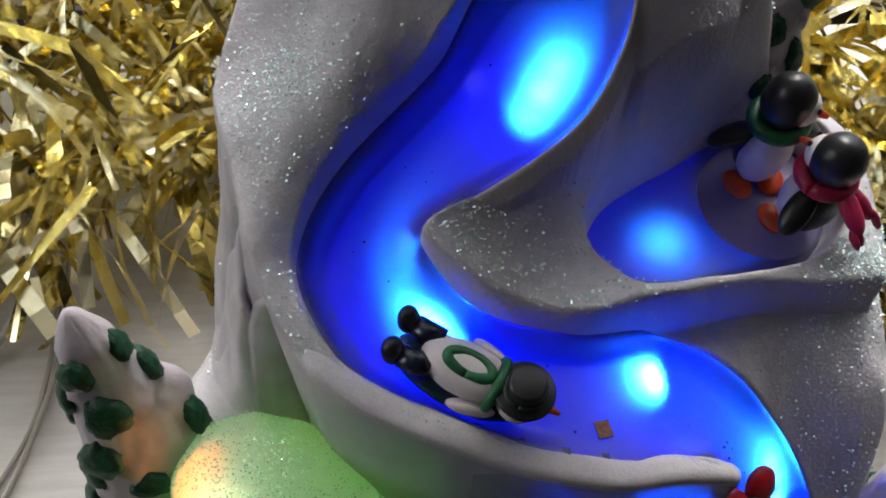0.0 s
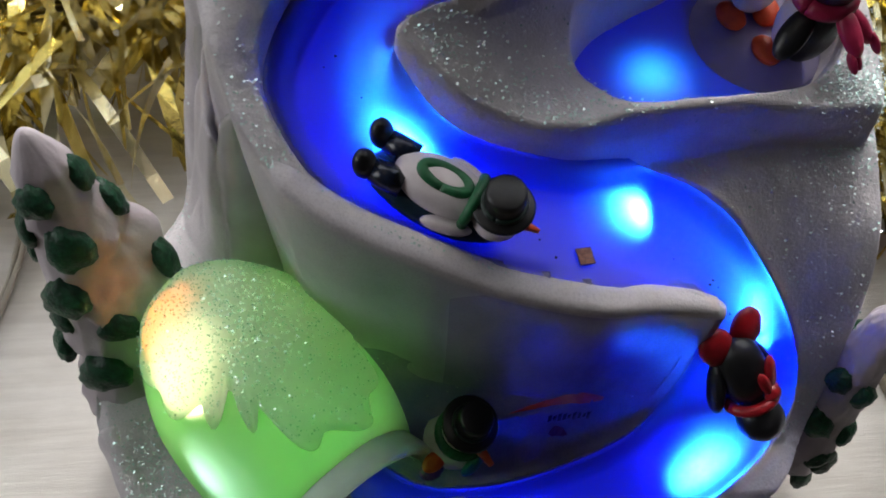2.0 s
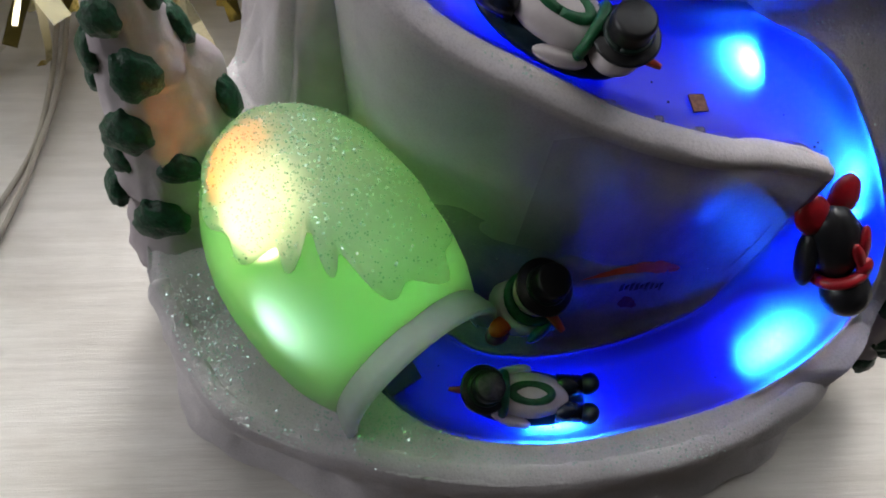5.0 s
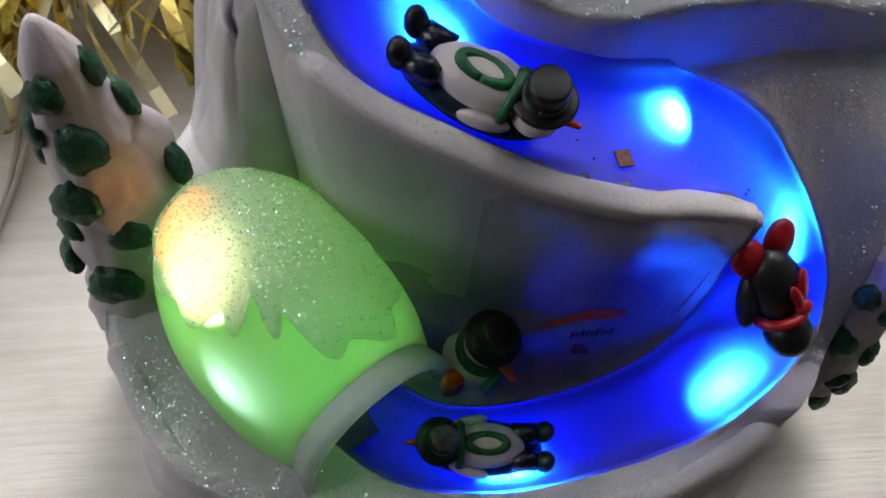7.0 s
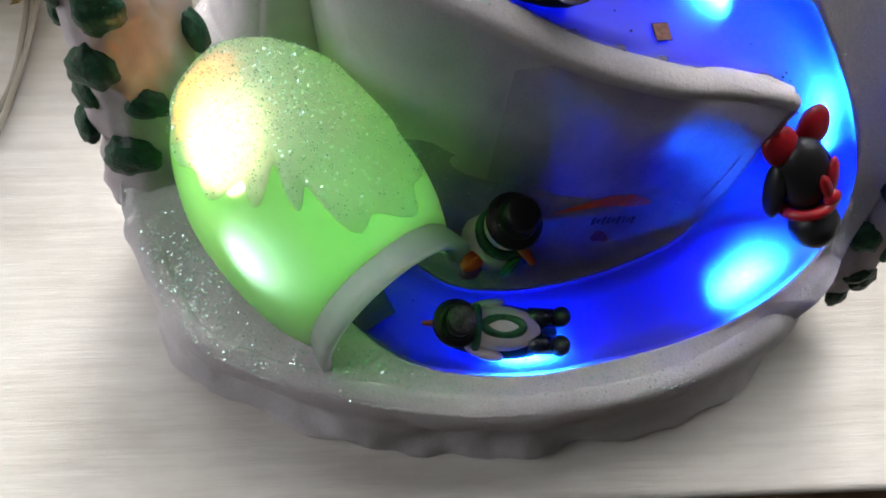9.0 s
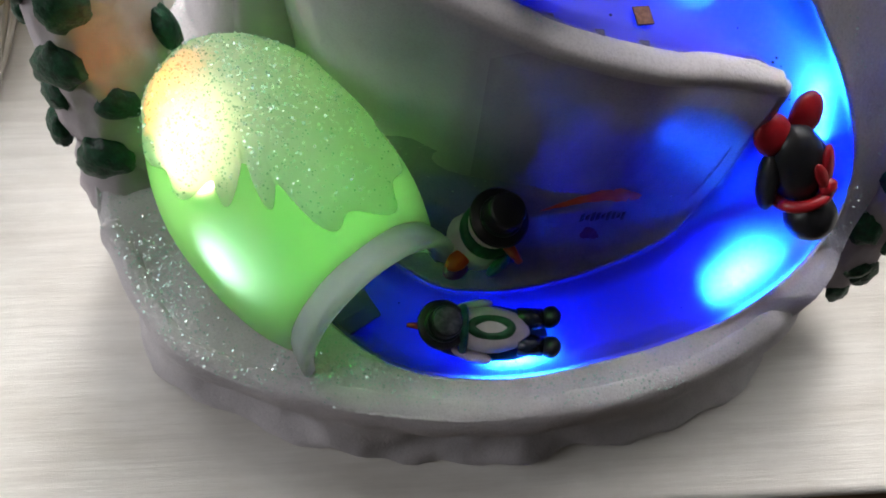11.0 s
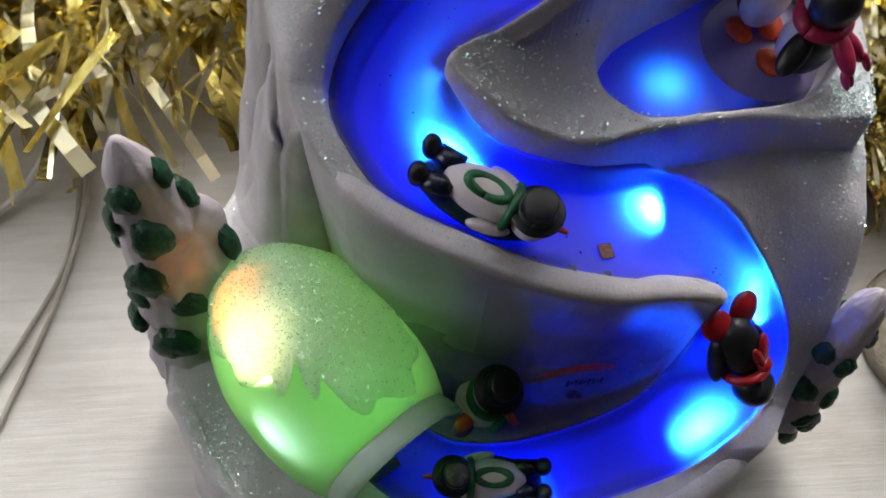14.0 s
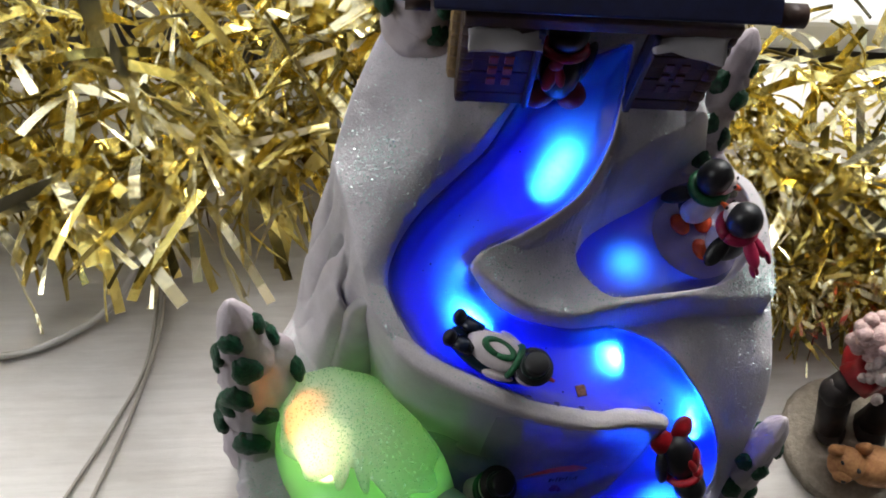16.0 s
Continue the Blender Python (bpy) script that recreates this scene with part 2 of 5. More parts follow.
GLITTER = glitter_foil("glitter_flake", 0.10)
PALEGLITTER = glitter_foil("pale_glitter_flake", 0.88)
COPPER = paint("copper_fleck", (0.17, 0.085, 0.06), (0.10, 0.045, 0.035), 900.0, 0.3, 0.8, 0.3)
CABLE_WHITE = paint("cable_white", (0.78, 0.76, 0.72), (0.7, 0.68, 0.64), 60.0, 0.4, 0.0, 0.05)
CABLE_GREY = paint("cable_clear_grey", (0.42, 0.39, 0.33), (0.34, 0.31, 0.26), 60.0, 0.35, 0.0, 0.05)
STONE = paint("figurine_base", (0.50, 0.44, 0.35), (0.38, 0.33, 0.26), 300.0, 0.85, 0.0, 0.8, 0.0, 700.0, 0.001)
BROWNBLACK = paint("boot_black", (0.018, 0.014, 0.013), (0.03, 0.022, 0.02), 250.0, 0.5, 0.0, 0.3)
BEAR = paint("bear_tan", (0.52, 0.26, 0.10), (0.40, 0.18, 0.07), 500.0, 0.7, 0.0, 0.7)
CURLS = paint("curl_white", (0.62, 0.55, 0.53), (0.50, 0.38, 0.36), 500.0, 0.75, 0.0, 0.9, 0.0, 600.0, 0.001)
BEARD = paint("beard_pink_white", (0.66, 0.50, 0.47), (0.52, 0.33, 0.31), 500.0, 0.75, 0.0, 0.9, 0.0, 600.0, 0.001)
# unseen walls and ceiling, kept dark so that little light bounces back
WALLPAINT = paint("dark_wall_paint", (0.12, 0.112, 0.10), (0.105, 0.098, 0.088), 3.0, 0.8, 0.0, 0.1, 0.0, 300.0)
FLOORWOOD = paint("floor_wood", (0.20, 0.12, 0.07), (0.14, 0.08, 0.045), 6.0, 0.5, 0.0, 0.1)
FRAMEPAINT = paint("window_frame_paint", (0.82, 0.82, 0.80), (0.76, 0.76, 0.74), 20.0, 0.35, 0.0, 0.05)
GREYBAND = paint("grey_gap", (0.20, 0.22, 0.26), (0.15, 0.17, 0.2), 40.0, 0.5)


def table_paint():
    m, nt, p = nodes_of("whitewashed_wood")
    grain = noise_of(nt, 60.0, 7.0, 0.7, (0.22, 4.5, 1.0))
    broad = noise_of(nt, 22.0, 6.0, 0.65, (0.5, 1.6, 1.0))
    c1 = ramp_between(nt, grain, (0.69, 0.665, 0.625), (0.79, 0.765, 0.725), 0.28, 0.58)
    c2 = ramp_between(nt, broad, (0.82, 0.80, 0.775), (1.0, 1.0, 1.0), 0.34, 0.60)
    mul = nt.nodes.new("ShaderNodeMix")
    mul.data_type, mul.blend_type = "RGBA", "MULTIPLY"
    mul.inputs[0].default_value = 1.0
    nt.links.new(c1, mul.inputs[6])
    nt.links.new(c2, mul.inputs[7])
    nt.links.new(mul.outputs[2], p.inputs["Base Color"])
    p.inputs["Roughness"].default_value = 0.42
    bn = nt.nodes.new("ShaderNodeBump")
    bn.inputs["Strength"].default_value, bn.inputs["Distance"].default_value = 0.5, 0.0008
    nt.links.new(grain, bn.inputs["Height"])
    nt.links.new(bn.outputs[0], p.inputs["Normal"])
    return m


TABLE = table_paint()


def glass():
    m, nt, p = nodes_of("window_glass")
    p.inputs["Transmission Weight"].default_value, p.inputs["Roughness"].default_value, p.inputs["IOR"].default_value = 1.0, 0.0, 1.45
    return m


GLASS = glass()


# ---- mesh helpers ----
def part(name, bm, material, parent=None, label="", smooth=True):
    """Links a bmesh as one mesh object, under a thing or a part. material: one, or a list of slots."""
    me = bpy.data.meshes.new(name)
    bm.normal_update()
    bm.to_mesh(me)
    bm.free()
    for m in (material if isinstance(material, (list, tuple)) else [material]):
        me.materials.append(m)
    if smooth:
        me.polygons.foreach_set("use_smooth", [True] * len(me.polygons))
    ob = new(name, me)
    if parent is not None:
        ob.parent = parent
    if label:
        tagged(ob, label)
    return ob


def thing(name, label, category, place=(0, 0, 0), group="", kind=""):
    return tagged(put_at(new(name), place), label, category, group, kind)


def put_at(ob, place):
    ob.location = place
    return ob


def box(bm, lo, hi, slot=0, bevel=0.0, m=None):
    made = bmesh.ops.create_cube(bm, size=1.0)["verts"]
    size, mid = [b - a for a, b in zip(lo, hi)], [(a + b) / 2 for a, b in zip(lo, hi)]
    for v in made:
        v.co = Vector((v.co.x * size[0] + mid[0], v.co.y * size[1] + mid[1], v.co.z * size[2] + mid[2]))
    faces = {f for v in made for f in v.link_faces}
    if bevel:
        edges = {e for f in faces for e in f.edges}
        res = bmesh.ops.bevel(bm, geom=list(edges), offset=bevel, segments=2, affect="EDGES", profile=0.6)
        faces = set(res["faces"]) | {f for f in faces if f.is_valid}
        made = list({v for f in faces for v in f.verts})
    for f in faces:
        f.material_index = slot
    if m is not None:
        for v in made:
            v.co = m @ v.co
    return made


def blob(bm, place, radii, slot=0, turn=None, seg=20, ring=12, m=None):
    made = bmesh.ops.create_uvsphere(bm, u_segments=seg, v_segments=ring, radius=1.0)["verts"]
    mat4 = Matrix.Translation(place) @ (Euler([radians(a) for a in turn]).to_matrix().to_4x4() if turn else Matrix()) @ Matrix.Diagonal((*radii, 1))
    if m is not None:
        mat4 = m @ mat4
    for v in made:
        v.co = mat4 @ v.co
    for f in {f for v in made for f in v.link_faces}:
        f.material_index = slot
    return made


def cone(bm, a, b, ra, rb, slot=0, seg=18, m=None):
    a, b = Vector(a), Vector(b)
    made = bmesh.ops.create_cone(bm, cap_ends=True, segments=seg, radius1=ra, radius2=rb, depth=(b - a).length)["verts"]
    mat4 = Matrix.Translation((a + b) / 2) @ (b - a).to_track_quat("Z", "Y").to_matrix().to_4x4()
    if m is not None:
        mat4 = m @ mat4
    for v in made:
        v.co = mat4 @ v.co
    for f in {f for v in made for f in v.link_faces}:
        f.material_index = slot
    return made


def tube(bm, pts, radius, slot=0, seg=10, close=False):
    """A round tube along points; radius is a number or a function of 0..1."""
    pts = [Vector(p) for p in pts]
    rings, n = [], len(pts)
    for i, p in enumerate(pts):
        d = (pts[min(i + 1, n - 1)] - pts[max(i - 1, 0)]).normalized()
        q = d.to_track_quat("Z", "Y")
        r = radius(i / (n - 1)) if callable(radius) else radius
        rings.append([bm.verts.new(p + q @ Vector((r * math.cos(2 * math.pi * k / seg), r * math.sin(2 * math.pi * k / seg), 0))) for k in range(seg)])
    for a, b in zip(rings, rings[1:]):
        for k in range(seg):
            bm.faces.new((a[k], a[(k + 1) % seg], b[(k + 1) % seg], b[k])).material_index = slot
    bm.faces.new(rings[0][::-1]).material_index = slot
    bm.faces.new(rings[-1]).material_index = slot


def smooth_line(pts, per=5, closed=False):
    """Catmull-Rom through points."""
    p = np.array(pts, float)
    n = len(p)
    out = []
    for i in range(n if closed else n - 1):
        if closed:
            a, b, c, d = p[(i - 1) % n], p[i], p[(i + 1) % n], p[(i + 2) % n]
        else:
            a, b, c, d = p[max(i - 1, 0)], p[i], p[i + 1], p[min(i + 2, n - 1)]
        for k in range(per):
            t = k / per
            out.append(0.5 * (2 * b + (c - a) * t + (2 * a - 5 * b + 4 * c - d) * t * t + (3 * b - a - 3 * c + d) * t ** 3))
    if not closed:
        out.append(p[-1])
    return np.array(out)


def line_distance(px, py, line, closed=False):
    """Distance to a line, and how far along it (in points) the nearest place lies."""
    best = np.full(px.shape, 1e9)
    along = np.zeros(px.shape)
    n = len(line)
    for i in range(n if closed else n - 1):
        a, b = line[i], line[(i + 1) % n]
        d = b - a
        t = np.clip(((px - a[0]) * d[0] + (py - a[1]) * d[1]) / (d @ d + 1e-18), 0, 1)
        q = (px - a[0] - t * d[0]) ** 2 + (py - a[1] - t * d[1]) ** 2
        near = q < best
        best[near] = q[near]
        along[near] = (i + t)[near]
    return np.sqrt(best), along


def inside_of(px, py, poly):
    """Signed distance to a closed outline, positive inside."""
    odd = np.zeros(px.shape, bool)
    n = len(poly)
    for i in range(n):
        (x0, y0), (x1, y1) = poly[i], poly[(i + 1) % n]
        if y0 == y1:
            continue
        odd ^= ((y0 > py) != (y1 > py)) & (px < (x1 - x0) * (py - y0) / (y1 - y0) + x0)
    d, _ = line_distance(px, py, poly, True)
    return np.where(odd, d, -d)


def step(v, lo, hi):
    t = np.clip((v - lo) / (hi - lo), 0, 1)
    return t * t * (3 - 2 * t)


class Surface:
    """A smooth height through a few known places."""

    def __init__(self, places, soft=0.012):
        self.p, self.c = np.array([q[:2] for q in places]), soft
        z = np.array([q[2] for q in places])
        n = len(z)
        k = np.sqrt(((self.p[:, None] - self.p[None]) ** 2).sum(-1) + soft ** 2)
        a = np.zeros((n + 3, n + 3))
        a[:n, :n] = -k + 0.0004 * np.eye(n)
        a[:n, n], a[:n, n + 1:], a[n, :n], a[n + 1:, :n] = 1, self.p, 1, self.p.T
        self.w = np.linalg.solve(a, np.concatenate([z, np.zeros(3)]))

    def __call__(self, x, y):
        out = self.w[-3] + self.w[-2] * x + self.w[-1] * y
        for (a, b), w in zip(self.p, self.w):
            out = out - w * np.sqrt((x - a) ** 2 + (y - b) ** 2 + self.c ** 2)
        return out


def sheet(name, xs, ys, z, keep, material, parent, label="", ice=None):
    """A mesh from a grid of heights; keep says which cells there are."""
    nx, ny = len(xs), len(ys)
    gx, gy = np.meshgrid(xs, ys)
    idx = np.arange(nx * ny).reshape(ny, nx)
    quads = np.stack([idx[:-1, :-1], idx[:-1, 1:], idx[1:, 1:], idx[1:, :-1]], -1)[keep]
    used = np.unique(quads)
    remap = np.full(nx * ny, -1)
    remap[used] = np.arange(len(used))
    co = np.stack([gx.ravel(), gy.ravel(), z.ravel()], -1)[used]
    me = bpy.data.meshes.new(name)
    me.from_pydata(co.tolist(), [], remap[quads].tolist())
    me.polygons.foreach_set("use_smooth", [True] * len(me.polygons))
    me.materials.append(material)
    if ice is not None:
        me.attributes.new("ice", "FLOAT", "POINT").data.foreach_set("value", ice.ravel()[used].astype(np.float32))
    ob = new(name, me)
    ob.parent = parent
    if label:
        tagged(ob, label)
    return ob


def waves(x, y, scale, seed=0.0, octaves=3):
    """Cheap smooth relief for grids, about -1 to 1."""
    out, amp = np.zeros(x.shape), 1.0
    rnd = random.Random(int(seed * 1000) + 7)
    for _ in range(octaves):
        for _ in range(4):
            a, ph = rnd.uniform(0, 6.28), rnd.uniform(0, 6.28)
            out += amp * 0.4 * np.sin(scale * (x * math.cos(a) + y * math.sin(a)) + ph + 1.3 * np.sin(scale * 0.7 * (y * math.cos(a) - x * math.sin(a)) + 2 * ph))
        scale, amp = scale * 2.1, amp * 0.5
    return out


# ---- the room ----
def slab(name, lo, hi, material, kind="structure", bevel=0.0, label="", category=""):
    bm = bmesh.new()
    box(bm, lo, hi, 0, bevel)
    return tagged(part(name, bm, material, smooth=False), label, category, "", kind)


slab("floor", (-1.7, -2.5, -0.80), (2.0, 0.65, -0.75), FLOORWOOD, label="dark wooden room floor under the table", category="floor")
slab("ceiling", (-1.7, -2.5, 1.66), (2.0, 0.65, 1.71), WALLPAINT, label="plain dark ceiling of the room, unseen", category="ceiling")
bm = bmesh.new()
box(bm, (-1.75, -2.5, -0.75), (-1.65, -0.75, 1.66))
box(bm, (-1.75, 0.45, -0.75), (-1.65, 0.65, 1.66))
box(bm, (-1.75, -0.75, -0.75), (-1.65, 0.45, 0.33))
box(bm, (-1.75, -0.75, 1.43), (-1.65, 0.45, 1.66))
tagged(part("wall_west", bm, WALLPAINT, smooth=False), "plain dark wall with an added window opening", "wall", "", "structure")
# unseen window, added to go with the fill from the left
west = thing("unseen_side_window", "unseen white-framed window added in the side wall", "window", kind="structure")
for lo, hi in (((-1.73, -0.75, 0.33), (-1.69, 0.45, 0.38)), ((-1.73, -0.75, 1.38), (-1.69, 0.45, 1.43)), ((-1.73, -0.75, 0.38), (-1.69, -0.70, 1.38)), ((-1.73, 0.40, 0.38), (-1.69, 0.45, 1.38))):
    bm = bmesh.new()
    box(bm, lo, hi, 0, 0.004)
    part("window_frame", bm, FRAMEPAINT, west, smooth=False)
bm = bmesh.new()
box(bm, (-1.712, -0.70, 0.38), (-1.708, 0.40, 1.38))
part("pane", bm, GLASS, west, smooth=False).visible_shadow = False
slab("wall_east", (1.95, -2.5, -0.75), (2.05, 0.65, 1.66), WALLPAINT, label="plain dark wall of the room, unseen", category="wall")
slab("wall_south", (-1.7, -2.6, -0.75), (2.0, -2.5, 1.66), WALLPAINT, label="plain dark wall of the room, unseen", category="wall")
bm = bmesh.new()
box(bm, (-1.7, 0.43, -0.75), (-0.82, 0.60, 1.66))
box(bm, (0.98, 0.43, -0.75), (2.0, 0.60, 1.66))
box(bm, (-0.82, 0.43, -0.75), (0.98, 0.60, -0.02))
box(bm, (-0.82, 0.43, 1.24), (0.98, 0.60, 1.66))
tagged(part("wall_north", bm, WALLPAINT, smooth=False), "dark wall with a wide window opening", "wall", "", "structure")

window = thing("window_1", "wide white-framed window behind the table", "window", kind="structure")
for nm, lo, hi in (("window_sill", (-0.82, 0.36, -0.02), (0.98, 0.60, 0.012)), ("window_frame", (-0.82, 0.50, 0.012), (0.98, 0.54, 0.07)),
                   ("window_frame", (-0.82, 0.50, 1.18), (0.98, 0.54, 1.24)), ("window_frame", (-0.82, 0.50, 0.07), (-0.76, 0.54, 1.18)),
                   ("window_frame", (0.92, 0.50, 0.07), (0.98, 0.54, 1.18)), ("window_frame", (0.05, 0.50, 0.07), (0.11, 0.54, 1.18))):
    bm = bmesh.new()
    box(bm, lo, hi, 0, 0.004)
    part(nm, bm, FRAMEPAINT, window, smooth=False)
for lo, hi in (((-0.76, 0.518, 0.07), (0.05, 0.522, 1.18)), ((0.11, 0.518, 0.07), (0.92, 0.522, 1.18))):
    bm = bmesh.new()
    box(bm, lo, hi)
    pane = part("pane", bm, GLASS, window, smooth=False)
    pane.visible_shadow = False
# the window frame's dark gap is put in as a grey strip
bm = bmesh.new()
box(bm, (0.22, 0.405, 0.0125), (0.95, 0.425, 0.016))
part("gap_strip", bm, GREYBAND, window, "dark grey strip standing for the gap at the sill", smooth=False)

# ---- table ----
table = thing("table", "whitewashed wooden table with worn grain", "table")
bm = bmesh.new()
box(bm, (-0.62, -0.047, -0.028), (0.62, 0.325, 0.0), 0, 0.004)
part("tabletop", bm, TABLE, table)
for x, y in ((-0.57, -0.01), (0.57, -0.01), (-0.57, 0.28), (0.57, 0.28)):
    bm = bmesh.new()
    box(bm, (x - 0.025, y - 0.025, -0.75), (x + 0.025, y + 0.025, -0.028), 0, 0.003)
    part("leg", bm, TABLE, table)
set_turn = radians(3.8)
table.rotation_euler.z = set_turn
table.location = (0.1 - 0.1 * math.cos(set_turn) - 0.0465 * math.sin(set_turn), -0.0465 - 0.1 * math.sin(set_turn) + 0.0465 * math.cos(set_turn), 0.0)

# ---- the ornament: a snowy mountain with a lit slide ----
ornament = thing("christmas_ornament", "white resin snow mountain with a blue-lit slide on the table", "ornament")

OUTLINE = smooth_line([(-0.092, 0.100), (-0.108, 0.046), (-0.102, 0.026), (-0.093, 0.008), (-0.082, -0.004), (-0.064, -0.012), (-0.045, -0.017), (-0.019, -0.0215), (0.009, -0.0235),
                       (0.037, -0.0205), (0.065, -0.0140), (0.094, -0.001), (0.115, 0.016), (0.129, 0.042), (0.135, 0.075), (0.135, 0.11), (0.132, 0.16),
                       (0.118, 0.205), (0.075, 0.238), (0.02, 0.248), (-0.025, 0.236), (-0.050, 0.205), (-0.066, 0.170), (-0.078, 0.135)], 4, True)
EDGE_IN = [(0.014, 0.162), (0.004, 0.151), (-0.004, 0.143), (-0.017, 0.132), (-0.027, 0.122), (-0.034, 0.111), (-0.037, 0.100), (-0.035, 0.090),
           (-0.028, 0.0785), (-0.018, 0.069), (-0.004, 0.063), (0.012, 0.0590), (0.036, 0.0560), (0.050, 0.0563), (0.063, 0.0590), (0.074, 0.0602), (0.0800, 0.0575), (0.0825, 0.053),
           (0.083, 0.047), (0.079, 0.041), (0.069, 0.033), (0.045, 0.023), (0.021, 0.0175), (0.0, 0.018), (-0.014, 0.025), (-0.028, 0.034)]
EDGE_OUT = [(0.050, 0.174), (0.047, 0.157), (0.044, 0.144), (0.035, 0.129), (0.021, 0.119), (0.004, 0.111), (-0.006, 0.104), (-0.004, 0.098),
            (0.009, 0.0905), (0.021, 0.0875), (0.037, 0.087), (0.057, 0.091), (0.074, 0.089), (0.092, 0.079), (0.104, 0.071), (0.114, 0.060),
            (0.119, 0.047), (0.116, 0.036), (0.106, 0.023), (0.091, 0.012), (0.073, 0.004), (0.054, -0.002), (0.028, -0.008), (0.008, -0.009),
            (-0.010, -0.007), (-0.025, 0.000), (-0.042, 0.014)]
TROUGH = np.concatenate([smooth_line(EDGE_IN, 4), smooth_line(EDGE_OUT, 4)[::-1]])
CENTRE = smooth_line([(0.034, 0.172, 0.212), (0.030, 0.155, 0.196), (0.018, 0.134, 0.181), (-0.010, 0.116, 0.166), (-0.021, 0.100, 0.156), (-0.018, 0.087, 0.151),
                      (-0.004, 0.076, 0.147), (0.014, 0.071, 0.141), (0.036, 0.070, 0.135), (0.058, 0.074, 0.127), (0.078, 0.072, 0.116), (0.094, 0.063, 0.099),
                      (0.102, 0.050, 0.074), (0.098, 0.037, 0.054), (0.084, 0.024, 0.044), (0.062, 0.014, 0.040), (0.035, 0.006, 0.0375), (0.008, 0.004, 0.036),
                      (-0.018, 0.011, 0.036), (-0.036, 0.024, 0.036)], 6)
MOUNTAIN = smooth_line([(-0.058, 0.125), (-0.050, 0.098), (-0.044, 0.082), (-0.032, 0.0685), (-0.018, 0.0605), (0.0, 0.0545), (0.016, 0.0505), (0.033, 0.0480), (0.048, 0.0475),
                        (0.062, 0.0503), (0.073, 0.0518), (0.081, 0.0520), (0.091, 0.0515), (0.104, 0.044), (0.121, 0.030), (0.134, 0.034), (0.137, 0.06), (0.137, 0.11),
                        (0.133, 0.152), (0.120, 0.176), (0.100, 0.192), (0.085, 0.225), (0.02, 0.248), (-0.025, 0.235), (-0.041, 0.2), (-0.056, 0.168), (-0.0630, 0.143)], 4, True)
RIDGE = smooth_line([(0.012, 0.121), (-0.0055, 0.1055), (-0.0045, 0.098), (0.008, 0.0905), (0.021, 0.0875), (0.037, 0.087), (0.058, 0.0925), (0.089, 0.0995),
                     (0.122, 0.1035), (0.1305, 0.107), (0.133, 0.13), (0.130, 0.155), (0.119, 0.172), (0.102, 0.180), (0.094, 0.192), (0.07, 0.20), (0.056, 0.18), (0.046, 0.15), (0.035, 0.129)], 4, True)
POOL = smooth_line([(0.0405, 0.117), (0.047, 0.107), (0.055, 0.099), (0.071, 0.1015), (0.091, 0.106), (0.108, 0.113), (0.118, 0.124), (0.121, 0.140),
                    (0.116, 0.158), (0.102, 0.168), (0.088, 0.163), (0.073, 0.153), (0.061, 0.146), (0.049, 0.137), (0.0425, 0.127)], 4, True)

HILL = Surface([(-0.038, 0.100, 0.172), (-0.036, 0.088, 0.166), (-0.024, 0.071, 0.157), (-0.003, 0.0575, 0.150), (0.020, 0.052, 0.141), (0.045, 0.050, 0.132),
                (0.070, 0.053, 0.122), (0.083, 0.053, 0.118), (-0.045, 0.122, 0.180), (-0.030, 0.136, 0.190), (-0.010, 0.151, 0.199), (-0.052, 0.150, 0.184),
                (-0.045, 0.190, 0.200), (-0.015, 0.172, 0.210), (0.000, 0.180, 0.213), (0.070, 0.175, 0.213), (0.030, 0.210, 0.214), (0.030, 0.240, 0.19),
                (0.090, 0.083, 0.121), (0.104, 0.075, 0.104), (0.1155, 0.063, 0.090), (0.1215, 0.048, 0.072), (0.1195, 0.035, 0.057), (0.131, 0.075, 0.106), (0.132, 0.052, 0.078),
                (0.112, 0.092, 0.120), (0.125, 0.087, 0.115), (0.070, 0.0925, 0.127), (0.115, 0.180, 0.137), (0.100, 0.195, 0.150)])
CREST = Surface([(-0.005, 0.104, 0.178), (0.004, 0.099, 0.172), (0.013, 0.121, 0.183), (0.030, 0.128, 0.190), (0.045, 0.147, 0.200), (0.014, 0.092, 0.164),
                 (0.026, 0.091, 0.157), (0.036, 0.089, 0.156), (0.039, 0.101, 0.151), (0.041, 0.117, 0.151), (0.048, 0.137, 0.166), (0.061, 0.146, 0.174),
                 (0.073, 0.154, 0.183), (0.086, 0.160, 0.192), (0.055, 0.096, 0.155), (0.071, 0.099, 0.152), (0.089, 0.103, 0.148), (0.108, 0.110, 0.143),
                 (0.126, 0.107, 0.140), (0.127, 0.130, 0.141), (0.121, 0.160, 0.142), (0.104, 0.174, 0.142), (0.070, 0.170, 0.206), (0.084, 0.182, 0.200), (0.020, 0.106, 0.166)], 0.008)

STEP = 0.0006
xs, ys = np.arange(-0.140, 0.170, STEP), np.arange(-0.060, 0.275, STEP)
gx, gy = np.meshgrid(xs, ys)
d_out = inside_of(gx, gy, OUTLINE)
d_mtn = inside_of(gx, gy, MOUNTAIN)
d_ridge = inside_of(gx, gy, RIDGE)
d_pool = inside_of(gx, gy, POOL)
d_trough = inside_of(gx, gy, TROUGH)


def floor_height(x, y, course=CENTRE):
    d, s = line_distance(x, y, course[:, :2])
    i = np.clip(s.astype(int), 0, len(course) - 2)
    f = s - i
    return course[i, 2] * (1 - f) + course[i + 1, 2] * f


z_floor = floor_height(gx, gy)
